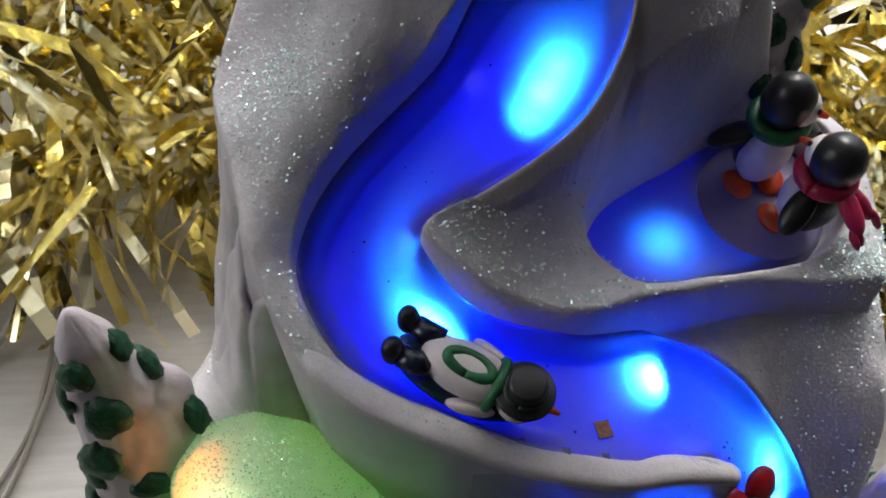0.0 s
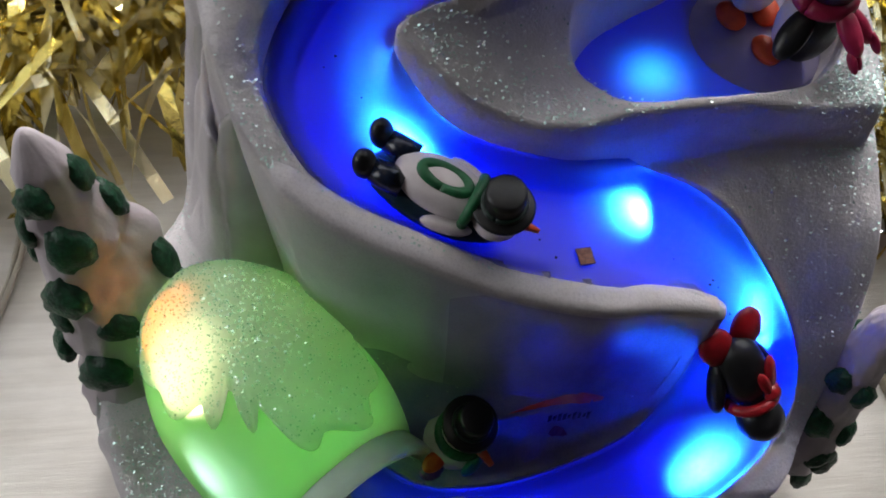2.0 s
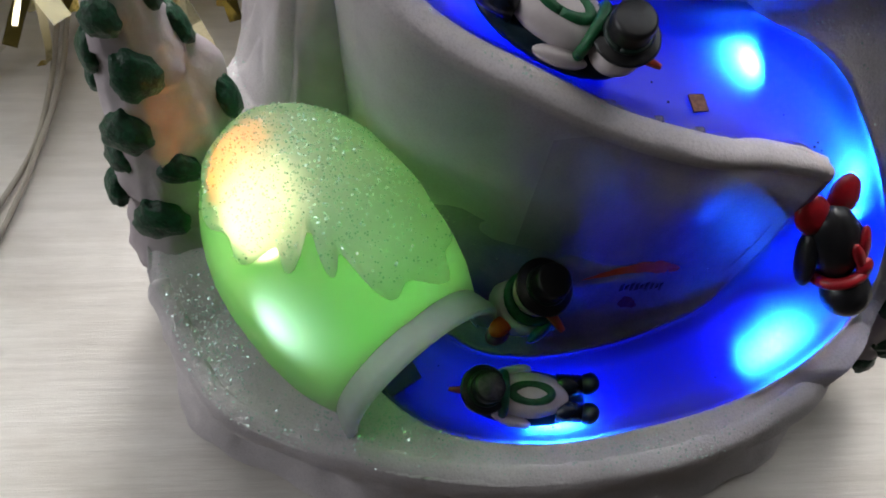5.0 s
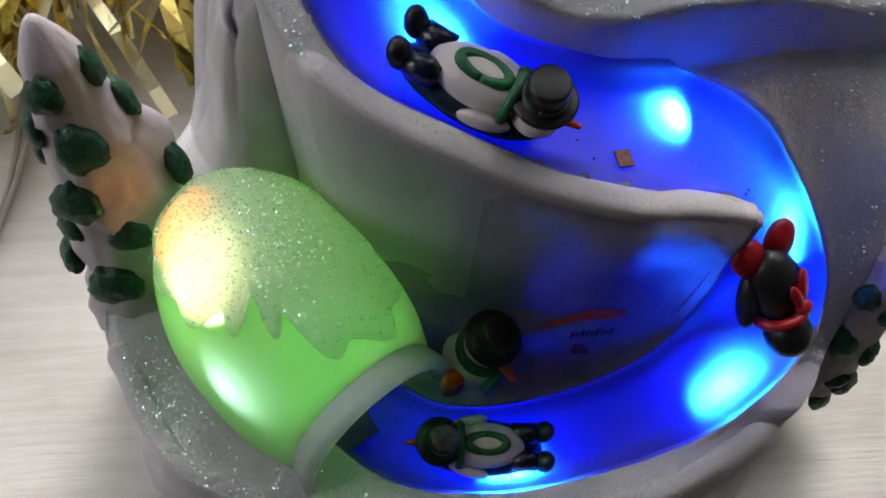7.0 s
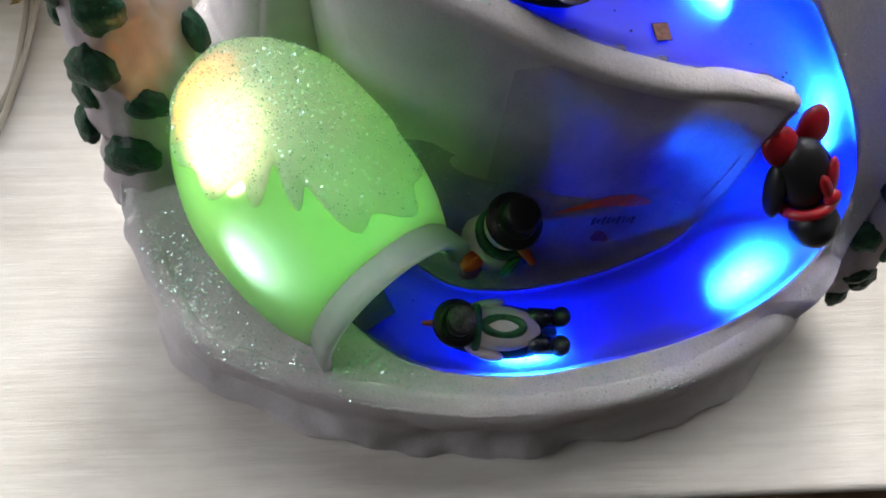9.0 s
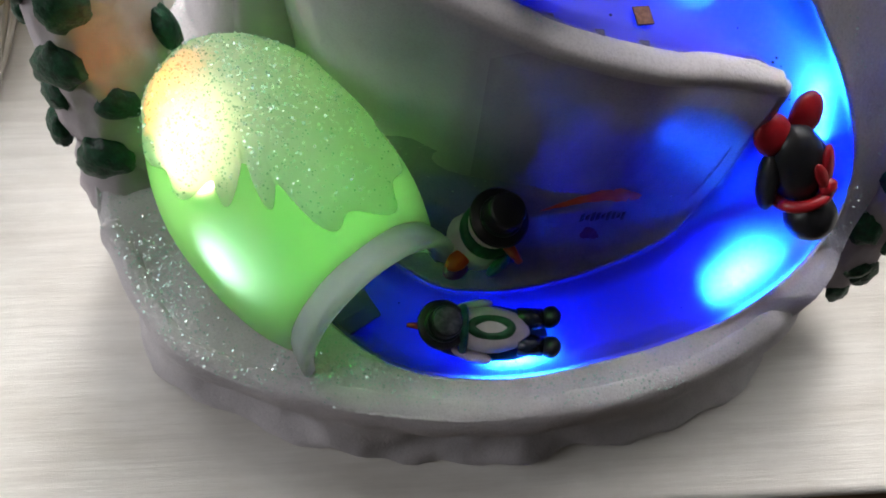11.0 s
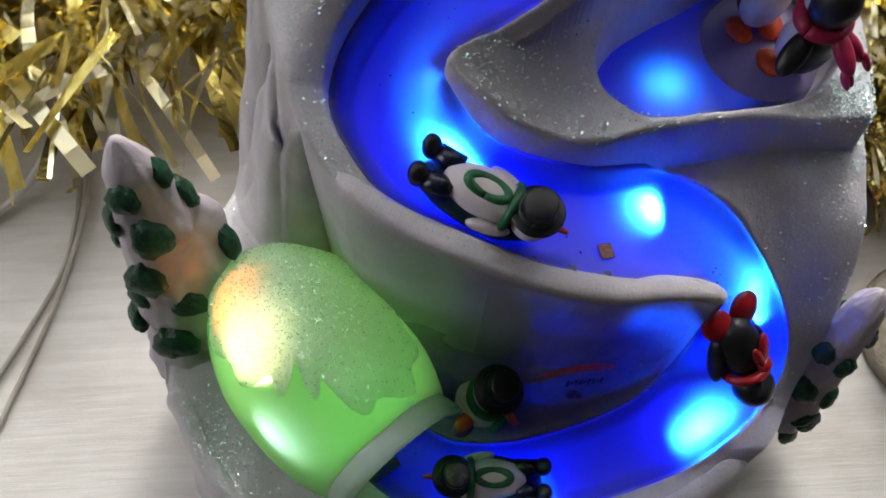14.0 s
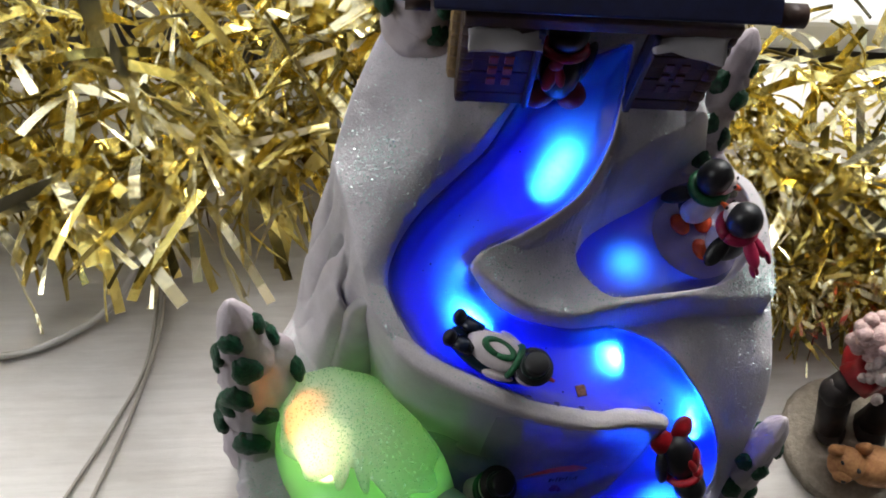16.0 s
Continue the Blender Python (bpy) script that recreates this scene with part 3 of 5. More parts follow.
for _ in range(3):
    for axis in (0, 1):
        z_floor = sum(np.roll(z_floor, k, axis) for k in range(-4, 5)) / 9
lump = waves(gx, gy, 90.0, 1.0)
fine = waves(gx, gy, 320.0, 2.0)
# low rim and the island inside the bend
low = 0.046 + 0.012 * step(gy, 0.0, 0.06) + 0.0008 * lump
hill = HILL(gx, gy) + 0.0009 * lump + 0.0002 * fine
rise = np.clip(-d_trough, 0, 1) / (np.clip(-d_trough, 0, 1) + np.clip(-d_mtn, 0, 1) + 1e-6)
lower = floor_height(gx, gy, CENTRE[69:])
for _ in range(3):
    for axis in (0, 1):
        lower = sum(np.roll(lower, k, axis) for k in range(-4, 5)) / 9
island = lower + 0.0050 + np.maximum(hill - 0.018 - lower - 0.0050, 0.0) * rise ** 3.0
on_island = step(gy, 0.010, 0.016) * step(gx, -0.040, -0.008) * step(-gy, -0.085, -0.075)
z = low * (1 - on_island) + island * on_island
z = z - 0.0012 * step(-d_out, -0.004, 0.0)
# icy flank below the mountain on its outer side
fold = np.abs(np.sin(150 * (gx * 0.5 + gy) + 1.6 * waves(gx, gy, 90.0, 4.0)))
d_dome = np.hypot(gx + 0.052, gy - 0.049) - 0.041
flank_w = np.clip(1 + d_mtn / (0.020 + 0.012 * step(gy, 0.07, 0.11)), 0, 1) * step(-gx, 0.015, 0.04) * step(d_dome, -0.004, 0.012)
z = z + flank_w ** 1.3 * (0.080 + 0.030 * fold) * (d_mtn < 0.0026)
# mountain, ridge, pool
hill = hill - 0.0012 * step(-d_mtn, -0.0020, 0.0)
# the slope rounds off towards the slide
hill = hill - 0.0065 * np.clip(1 + d_trough / 0.013, 0, 1) ** 2 * step(gy, 0.080, 0.100) * step(-gx, -0.010, 0.010) * step(-gy, -0.165, -0.140)
# by the tall fir the rim runs up to the slope without a step
ramp = step(gx, 0.104, 0.112) * step(-gy, -0.066, -0.050)
w = np.clip((d_mtn + 0.0016 + 0.0145 * ramp) / (0.0038 + 0.0205 * ramp), 0, 1)
w = w * w * (3 - 2 * w)
z = z * (1 - w) + hill * w
crest = CREST(gx, gy) + 0.0005 * lump - 0.0025 * step(-d_ridge, -0.0035, 0.0)
w = step(d_ridge, -0.0012, 0.0022)
z = z * (1 - w) + np.maximum(crest, hill * (gy > 0.14) * (gx < 0.08)) * w
POOL_Z = 0.1290
w = step(d_pool, -0.0012, 0.0030)
z = z * (1 - w) + (POOL_Z - 0.004) * w
# sides down to the table
skirt = 0.0085 - 0.0035 * step(-gy, -0.05, -0.02) + 0.005 * step(-gx, 0.02, 0.08) + 0.001 * lump + 0.004 * waves(gx, gy, 50.0, 5.0, 1)
skirt = np.maximum(skirt, 0.0042)
skirt = skirt + (0.0030 - skirt) * step(-gy, -0.062, -0.036)
side = np.clip(-d_out / skirt, 0, 1) ** 2.4
z = np.where(d_out < 0, z * (1 - side), z)
z = z + (d_out < 0) * (d_out > -0.012) * 0.0012 * waves(gx, gy, 62.0, 5.0, 2) * np.clip(z / 0.02, 0, 1)
# the trough is cut through
z = np.maximum(z, 0.0004)
z = np.where(d_trough > -0.0055, np.maximum(z, z_floor + 0.0040 - 0.0030 * step(d_mtn, 0.0, 0.002) * step(gx, 0.010, 0.030) * step(-gy, -0.095, -0.085) - 0.0050 * step(-d_trough, 0.0015, 0.0055)), z)
w = step(d_trough, -0.0016, 0.0010)
z_before = z
z = z * (1 - w) + (z_floor - 0.005) * w
z_body = z


def cells(mask):
    return mask[:-1, :-1] & mask[:-1, 1:] & mask[1:, 1:] & mask[1:, :-1]


solid = (d_trough < 0.0018) & (d_pool < 0.0048) & (-d_out < skirt + 0.0012)
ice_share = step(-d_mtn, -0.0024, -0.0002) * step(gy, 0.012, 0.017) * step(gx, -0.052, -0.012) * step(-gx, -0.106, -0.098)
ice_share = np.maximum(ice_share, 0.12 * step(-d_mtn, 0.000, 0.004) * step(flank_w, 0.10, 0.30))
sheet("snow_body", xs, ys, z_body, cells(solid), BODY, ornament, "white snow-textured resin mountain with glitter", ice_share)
# smooth bare ice under the rail's outer edge
bm = bmesh.new()
bareness = bm.verts.layers.float.new("ice")
rings = []
base = MOUNTAIN[(MOUNTAIN[:, 0] > -0.046) & (MOUNTAIN[:, 0] < 0.0815) & (MOUNTAIN[:, 1] < 0.090)]
line = smooth_line(base, 3)
ahead = np.gradient(line, axis=0)
outward = np.stack([ahead[:, 1], -ahead[:, 0]], 1) / np.hypot(ahead[:, 0], ahead[:, 1])[:, None]


def edge_heights(grid, d):
    """Heights along the rail, a little inside or outside its edge, smoothed."""
    p = line - outward * d
    h = grid[np.round((p[:, 1] - ys[0]) / STEP).astype(int), np.round((p[:, 0] - xs[0]) / STEP).astype(int)]
    return np.convolve(np.pad(h, 12, mode="edge"), np.ones(25) / 25, mode="valid")


tops = np.maximum(np.maximum(edge_heights(hill, 0.0025), edge_heights(z_before, 0.0058)), edge_heights(z_floor, 0.0094) + 0.0020)
tops = np.convolve(np.pad(tops, 6, mode="edge"), np.ones(13) / 13, mode="valid")
feet, ends = edge_heights(z_body, -0.0036), edge_heights(z_body, -0.0062)
for k in range(len(line)):
    out, top, foot = outward[k], float(tops[k]), float(feet[k])
    wave = 0.0003 * math.sin(k * 0.05) + 0.0002 * math.sin(k * 0.13 + 1)
    ring = []
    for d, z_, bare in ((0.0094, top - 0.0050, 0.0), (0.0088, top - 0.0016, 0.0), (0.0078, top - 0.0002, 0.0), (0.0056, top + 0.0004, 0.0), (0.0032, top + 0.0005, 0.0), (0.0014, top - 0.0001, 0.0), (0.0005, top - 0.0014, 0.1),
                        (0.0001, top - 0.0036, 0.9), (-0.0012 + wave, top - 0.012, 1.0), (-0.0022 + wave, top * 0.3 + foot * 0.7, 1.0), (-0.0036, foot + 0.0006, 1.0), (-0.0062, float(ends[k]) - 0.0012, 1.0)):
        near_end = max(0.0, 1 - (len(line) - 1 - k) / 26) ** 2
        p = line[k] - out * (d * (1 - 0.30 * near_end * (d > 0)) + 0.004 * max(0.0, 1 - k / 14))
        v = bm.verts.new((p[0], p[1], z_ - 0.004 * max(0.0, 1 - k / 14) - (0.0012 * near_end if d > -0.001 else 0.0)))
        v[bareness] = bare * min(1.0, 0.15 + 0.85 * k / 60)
        ring.append(v)
    rings.append(ring)
# the rail's rounded end
nose = line[-1] - outward[-1] * 0.0042
for j in range(1, 11):
    c, n = math.cos(j * 0.30), math.sin(j * 0.30)
    way = (outward[-1][0] * c - outward[-1][1] * n, outward[-1][0] * n + outward[-1][1] * c)
    ring = []
    for d, z_, bare in ((0.0042, top + 0.0002, 0.0), (0.0042, top + 0.0002, 0.0), (0.0041, top + 0.0002, 0.0), (0.0038, top + 0.0002, 0.0), (0.0030, top + 0.0002, 0.0), (0.0016, top - 0.0004, 0.0), (0.0006, top - 0.0018, 0.1), (0.0001, top - 0.0036, 0.9),
                        (-0.0006, top - 0.012, 1.0), (-0.0012, top * 0.5 + foot * 0.5, 1.0), (-0.0020, foot + 0.004, 1.0), (-0.0030, foot - 0.0008, 1.0)):
        v = bm.verts.new((nose[0] + way[0] * (0.0042 - d), nose[1] + way[1] * (0.0042 - d), z_ - 0.0012 - 0.0005 * j))
        v[bareness] = bare
        ring.append(v)
    rings.append(ring)
for a, b in zip(rings, rings[1:]):
    for k in range(len(a) - 1):
        bm.faces.new((a[k], a[k + 1], b[k + 1], b[k]))
bmesh.ops.recalc_face_normals(bm, faces=bm.faces[:])
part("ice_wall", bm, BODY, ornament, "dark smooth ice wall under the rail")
# upright folds of clear ice on the outer flank
rf = random.Random(31)
for y in (0.094, 0.109, 0.124, 0.142):
    xm = float(np.interp(y, (0.082, 0.098, 0.125, 0.145, 0.160), (-0.044, -0.050, -0.058, -0.062, -0.064)))
    gi, gj = int((xm + 0.004 - xs[0]) / STEP), int((y - ys[0]) / STEP)
    top = float(hill[gj, gi]) - rf.uniform(0.010, 0.035)
    lean, wide = rf.uniform(-0.004, 0.004), rf.uniform(0.0105, 0.0140)
    pts = smooth_line([(xm + 0.004, y + lean, top), (xm - 0.001, y, top - 0.022), (xm - 0.005, y - 0.003, top * 0.55), (xm - 0.010, y - 0.005, 0.040), (xm - 0.012, y - 0.006, 0.012)], 5)
    bm = bmesh.new()
    tube(bm, [tuple(p) for p in pts], lambda t: wide * (0.08 + 0.92 * min(1.0, t * 1.5)), 0, 14)
    for v in bm.verts:
        v.co += 0.0012 * noise.noise_vector(v.co * 70)
    part("ice_fold", bm, FLANKICE, ornament)
bowl = np.clip(1 - d_trough / 0.006, 0, 1.3) ** 2
z_slide = z_floor + np.clip(0.80 * (z_before - z_floor), 0.0, 0.0085) * np.minimum(bowl, 1.0)
sheet("slide", xs, ys, z_slide, cells(d_trough > -0.0022), SLIDE, ornament, "smooth translucent slide glowing blue")
sheet("pool", xs, ys, np.full(gx.shape, POOL_Z) + 0.0002 * lump, cells(d_pool > -0.0006), SLIDE, ornament, "frozen pool glowing blue")
# lumpy side of the base under the front rim
bm = bmesh.new()
rings = []
first, last = int(np.argmin(np.hypot(OUTLINE[:, 0] + 0.109, OUTLINE[:, 1] - 0.052))), int(np.argmin(np.hypot(OUTLINE[:, 0] - 0.128, OUTLINE[:, 1] - 0.040)))
line = smooth_line(OUTLINE[first:last + 1], 6)
PROFILE = smooth_line([(-0.0075, 0.970), (-0.0060, 1.006), (-0.0030, 1.006), (-0.0005, 0.985), (0.0015, 0.935), (0.0030, 0.865), (0.0038, 0.76), (0.0034, 0.58), (0.0046, 0.40), (0.0084, 0.21), (0.0112, 0.08), (0.0115, 0.0)], 3)
crown = []
for k in range(len(line)):
    a, b = line[max(k - 2, 0)], line[min(k + 2, len(line) - 1)]
    t = (b - a) / np.hypot(*(b - a))
    p = line[k] + np.array((-t[1], t[0])) * 0.0060
    crown.append(float(z_body[int((p[1] - ys[0]) / STEP), int((p[0] - xs[0]) / STEP)]))
crown = np.convolve(np.pad(crown, 10, mode="edge"), np.ones(21) / 21, mode="valid")
for k in range(len(line)):
    a, b = line[max(k - 2, 0)], line[min(k + 2, len(line) - 1)]
    t = (b - a) / np.hypot(*(b - a))
    share = min(1.0, k / 14, (len(line) - 1 - k) / 40)
    share = share * share * (3 - 2 * share)
    top = float(crown[k])
    ring = []
    for o, f in PROFILE:
        p = line[k] + np.array((t[1], -t[0])) * (o * (0.5 + 0.5 * share) - 0.007 * (1 - share) ** 2)
        v = Vector((p[0], p[1], max(f, 0.0) * ((0.86 if k < 60 else 0.45) * (1 - share) + share) * min(top, 0.100)))
        bulge = (0.0050 * noise.noise(v * 34) + 0.0030 * noise.noise(v * 70 + Vector((3, 1, 2))) + 0.0004 * noise.noise(v * 220)) * (1.12 - f)
        q = np.array((t[1], -t[0])) * bulge * min(1.0, max(o, 0.0) / 0.004) * share
        ring.append(bm.verts.new((v.x + q[0], v.y + q[1], max(v.z, 0.0003))))
    rings.append(ring)
for a, b in zip(rings, rings[1:]):
    for k in range(len(a) - 1):
        bm.faces.new((a[k], a[k + 1], b[k + 1], b[k]))
bmesh.ops.recalc_face_normals(bm, faces=bm.faces[:])
part("base_side", bm, BODY, ornament, "lumpy white side of the base")
bm = bmesh.new()
vs = [bm.verts.new((p[0], p[1], 0.001)) for p in OUTLINE]
bm.faces.new(vs)
res = bmesh.ops.extrude_face_region(bm, geom=bm.faces[:])
for v in res["geom"]:
    if isinstance(v, bmesh.types.BMVert):
        v.co.z = 0.004
part("bottom_plate", bm, BLACK, ornament, smooth=False)


def ground_z(x, y):
    """Height of the snow at a place."""
    i, j = (x - xs[0]) / STEP, (y - ys[0]) / STEP
    i0, j0 = int(min(max(i, 0), len(xs) - 2)), int(min(max(j, 0), len(ys) - 2))
    return float(z_body[j0, i0])


# white mound on which the pair stands
bm = bmesh.new()
blob(bm, (0.101, 0.139, POOL_Z - 0.002), (0.0215, 0.0225, 0.0062), 0, None, 40, 16)
part("ice_mound", bm, MOUND, ornament, "low round ice mound in the pool")

# ---- ice dome with its tunnel mouth ----
bm = bmesh.new()
blob(bm, (0, 0, 0), (1, 1, 1), 0, None, 140, 96)


def cap_edge(phi):
    """Height at which the thick snow cap of the dome ends, in drips."""
    front = (phi + 1.50 + math.pi) % (2 * math.pi) - math.pi
    away = (phi + 2.66 + math.pi) % (2 * math.pi) - math.pi
    return min(0.96, 0.34 + 0.55 * math.exp(-(front / 1.45) ** 2) + 0.050 * math.cos(12 * phi + 1.2) + 0.03 * math.sin(3 * phi) + 0.10 * math.exp(-(away / 0.75) ** 2))


DOME_MID, DOME_OUT, DOME_SIDE = Vector((-0.051, 0.0455, 0.044)), Vector((0.661, -0.751, 0)), Vector((0.751, 0.661, 0))
MOUTH = 0.82


def dome_at(u, lift):
    """The dome's skin: round behind, drawn out to the tunnel mouth in front."""
    r = 1 + 0.012 * noise.noise(u * 2.3) + 0.003 * noise.noise(u * 9) + lift
    a, b = u.dot(DOME_OUT), u.dot(DOME_SIDE)
    if a <= 0:
        return DOME_MID + DOME_OUT * (0.049 * a * r) + DOME_SIDE * (0.036 * b * r) + Vector((0, 0, 0.070 * u.z * r))
    p, s = math.sqrt(max(1e-9, 1 - a * a)), min(1.0, a / MOUTH)
    return DOME_MID + DOME_OUT * (0.042 * s) + DOME_SIDE * ((0.036 - 0.009 * s ** 2.6) * b / p * r) + Vector((0, 0, (0.070 - 0.017 * s ** 2.6) * u.z / p * r))


bmesh.ops.delete(bm, geom=[v for v in bm.verts if v.co.z < -0.14 or v.co.dot(DOME_OUT) > MOUTH + 0.005], context="VERTS")
for v in bm.verts:
    v.co = dome_at(v.co.copy(), 0.0)
dome = part("ice_dome", bm, DOME, ornament, "frosted ice dome lit green from inside")
bm = bmesh.new()
rows_, seg_ = 22, 160
rings = []
for i in range(rows_ + 1):
    ring = []
    for k in range(seg_):
        phi = 2 * math.pi * k / seg_
        edge = math.acos(cap_edge(phi))
        th = edge * (0.02 + 0.98 * i / rows_)
        lift = 0.046 * math.sqrt(max(0.0, 1 - (i / rows_) ** 8)) - 0.004
        ring.append(bm.verts.new(dome_at(Vector((math.sin(th) * math.cos(phi), math.sin(th) * math.sin(phi), math.cos(th))), lift)))
    rings.append(ring)
for a, b in zip(rings, rings[1:]):
    for k in range(seg_):
        bm.faces.new((a[k], b[k], b[(k + 1) % seg_], a[(k + 1) % seg_]))
bm.faces.new(rings[0])
part("snow_cap", bm, CAP, dome, "glittering snow cap with drips")
bm = bmesh.new()
ARCH_MID = DOME_MID + DOME_OUT * 0.042 - Vector((0, 0, 0.003))
sections = [(-0.0060, -0.0012, 0.0), (-0.003, 0.0008, 0.0), (0.0, 0.0020, 0.0), (0.0035, 0.0030, 0.0), (0.0062, 0.0034, 0.0), (0.0072, 0.0022, 0.0), (0.0068, -0.0002, 0.0), (0.0035, -0.002, 0.0), (-0.0060, -0.0032, 0.0)]
rings = []
for o, g, _ in sections:
    ring = []
    for k in range(33):
        a = math.pi * k / 32
        p = ARCH_MID + DOME_OUT * o + DOME_SIDE * ((0.0270 + g) * -math.cos(a)) + Vector((0, 0, (0.0560 + g) * math.sin(a) ** 0.95))
        ring.append(bm.verts.new(p))
    rings.append(ring)
for a, b in zip(rings, rings[1:] + rings[:1]):
    for k in range(32):
        bm.faces.new((a[k], b[k], b[k + 1], a[k + 1]))
bmesh.ops.recalc_face_normals(bm, faces=bm.faces[:])
part("tunnel_arch", bm, ARCHICE, ornament, "translucent arch over the tunnel mouth")


bm = bmesh.new()
rings = []
for o, w, h in ((0.004, 0.0245, 0.0500), (-0.010, 0.0240, 0.0480), (-0.026, 0.0225, 0.0440), (-0.032, 0.0180, 0.0350), (-0.034, 0.0090, 0.0180), (-0.034, 0.0002, 0.0004)):
    rings.append([bm.verts.new(ARCH_MID + DOME_OUT * o - DOME_SIDE * (w * math.cos(math.pi * k / 28)) + Vector((0, 0, h * math.sin(math.pi * k / 28) - 0.004))) for k in range(29)])
for a, b in zip(rings, rings[1:]):
    for k in range(28):
        bm.faces.new((a[k], b[k], b[k + 1], a[k + 1]))
part("tunnel_lining", bm, ARCHICE, ornament, "pale inner wall of the tunnel")
bm = bmesh.new()
box(bm, (-0.0075, -0.0050, -0.0012), (0.0075, 0.0050, 0.0012), 0, 0.0005, Matrix.Translation((-0.0285, 0.0095, 0.0425)) @ Euler((0.15, 0.1, 0.62)).to_matrix().to_4x4())
box(bm, (-0.0040, -0.0004, 0.0010), (0.0040, 0.0004, 0.0016), 0, 0.0001, Matrix.Translation((-0.0285, 0.0095, 0.0425)) @ Euler((0.15, 0.1, 0.62)).to_matrix().to_4x4())
part("hatch", bm, DOME, ornament, "small moulded hatch in the tunnel floor")


# ---- snow-covered fir trees of the ornament ----
def fir(base, tip, foot, peak, seed, leaves, lobes=()):
    """A leaning snowy cone. leaves: (share of the height, angle, width, height in mm), lobes: (share, angle, bulge) of snow."""
    base, tip = Vector(base), Vector(tip)
    axis = tip - base
    tall = axis.length
    up = axis.normalized()
    ex = (Vector((1, 0, 0)) - up * up.x).normalized()
    m = Matrix((ex, up.cross(ex), up)).transposed().to_4x4()
    m.translation = base
    bm = bmesh.new()
    rows, seg = 90, 72

    def radius(t, a):
        tier = 4.3 * t + 0.25 * math.sin(2 * a + seed)
        frill = 1 - (tier - math.floor(tier))
        r = (foot + (peak - foot) * t) * (0.93 + 0.13 * frill ** 1.4 * min(1.0, 3 * (1 - t)))
        r *= 1 + 0.13 * noise.noise(Vector((math.cos(a) * 1.6, math.sin(a) * 1.6, t * 6 + seed))) + 0.06 * noise.noise(Vector((math.cos(a) * 4, math.sin(a) * 4, t * 18 + seed)))
        for lt, la, bulge in lobes:
            away = (a - radians(la) + math.pi) % (2 * math.pi) - math.pi
            r += bulge * math.exp(-((t - lt) / 0.10) ** 2 - (away / 0.55) ** 2)
        return r * min(1.0, math.sqrt(max(0.0, 1 - t) / 0.10), 0.75 + 4 * t)

    rings = []
    for i in range(rows + 1):
        t = 1 - (1 - i / rows) ** 1.5
        rings.append([bm.verts.new((radius(t, 2 * math.pi * k / seg) * math.cos(2 * math.pi * k / seg), radius(t, 2 * math.pi * k / seg) * math.sin(2 * math.pi * k / seg), t * tall)) for k in range(seg)])
    for a, b in zip(rings, rings[1:]):
        for k in range(seg):
            bm.faces.new((a[k], a[(k + 1) % seg], b[(k + 1) % seg], b[k]))
    bm.faces.new(rings[0][::-1])
    for v in bm.verts:
        v.co = m @ v.co
    tree = part("fir_tree", bm, TREE_SNOW, ornament, "leaning fir tree under thick white snow with green tips")
    for n, (t, a, wide, high) in enumerate(leaves):
        a = radians(a)
        r = radius(t, a)
        lb = bmesh.new()
        w, h = wide * 1.22 / 2000, high * 1.55 / 2000
        blob(lb, (0, 0, 0), (1, 1, 1), 0, None, 28, 20)
        for v in lb.verts:
            c = v.co.copy()
            drop = 1 - 0.30 * c.z + 0.035 * math.sin(9 * math.atan2(c.z, c.x) + n)
            v.co = Vector((w * c.x * drop, (0.42 * min(w, h) + 0.0009) * c.y, h * c.z * (1 + 0.08 * math.sin(7 * c.x + n)))) + 0.0005 * noise.noise_vector(c * 3.1 + Vector((n, seed, 0))) + 0.0003 * noise.noise_vector(c * 9 + Vector((n, seed, 4)))
        lean = math.atan2(foot - peak, tall)
        q = m @ Matrix.Translation((math.cos(a) * r, math.sin(a) * r, t * tall)) @ Matrix.Rotation(a + math.pi / 2, 4, "Z") @ Matrix.Rotation(-lean - 0.15, 4, "X") @ Matrix.Rotation(0.35 * math.sin(n * 2.3), 4, "Y")
        for v in lb.verts:
            v.co = q @ v.co
        part("leaf_tip", lb, LEAF, tree)
    return tree


def strewn(seed, count, wide):
    """Leaf tips strewn round a tree."""
    rnd = random.Random(seed)
    return [(0.06 + 0.74 * n / count + rnd.uniform(-0.03, 0.03), n * 137.5 + rnd.uniform(-20, 20), wide * rnd.uniform(0.8, 1.25), wide * rnd.uniform(0.7, 1.1)) for n in range(count)]


fir((-0.096, 0.060, 0.036), (-0.102, 0.0925, 0.148), 0.025, 0.0065, 3,
    [(0.86, 7, 7, 8), (0.73, 28, 8, 9), (0.70, 62, 6, 8), (0.85, -98, 8.5, 7), (0.74, -149, 8, 9), (0.71, -77, 11, 9.5), (0.52, 10, 9, 9), (0.56, -104, 12.5, 8.5), (0.44, -134, 9, 7),
     (0.43, -66, 10.5, 6), (0.28, -98, 15, 9), (0.65, -160, 6, 6), (0.30, -150, 10, 9), (0.80, 120, 8, 9), (0.60, 150, 10, 9), (0.45, 95, 10, 9), (0.35, 40, 10, 9), (0.25, 170, 11, 9)],
    [(0.60, 35, 0.0060), (0.48, 15, 0.0035)])
fir((0.134, 0.034, 0.022), (0.1425, 0.062, 0.102), 0.0125, 0.0058, 5, strewn(5, 15, 7.5) + [(0.02, -80, 6, 8), (0.14, -60, 9, 7)])
fir((0.096, 0.172, 0.135), (0.108, 0.200, 0.200), 0.0135, 0.0055, 8, strewn(8, 14, 7.0))
fir((-0.026, 0.190, 0.200), (-0.034, 0.200, 0.285), 0.019, 0.006, 11, strewn(11, 14, 8.5))


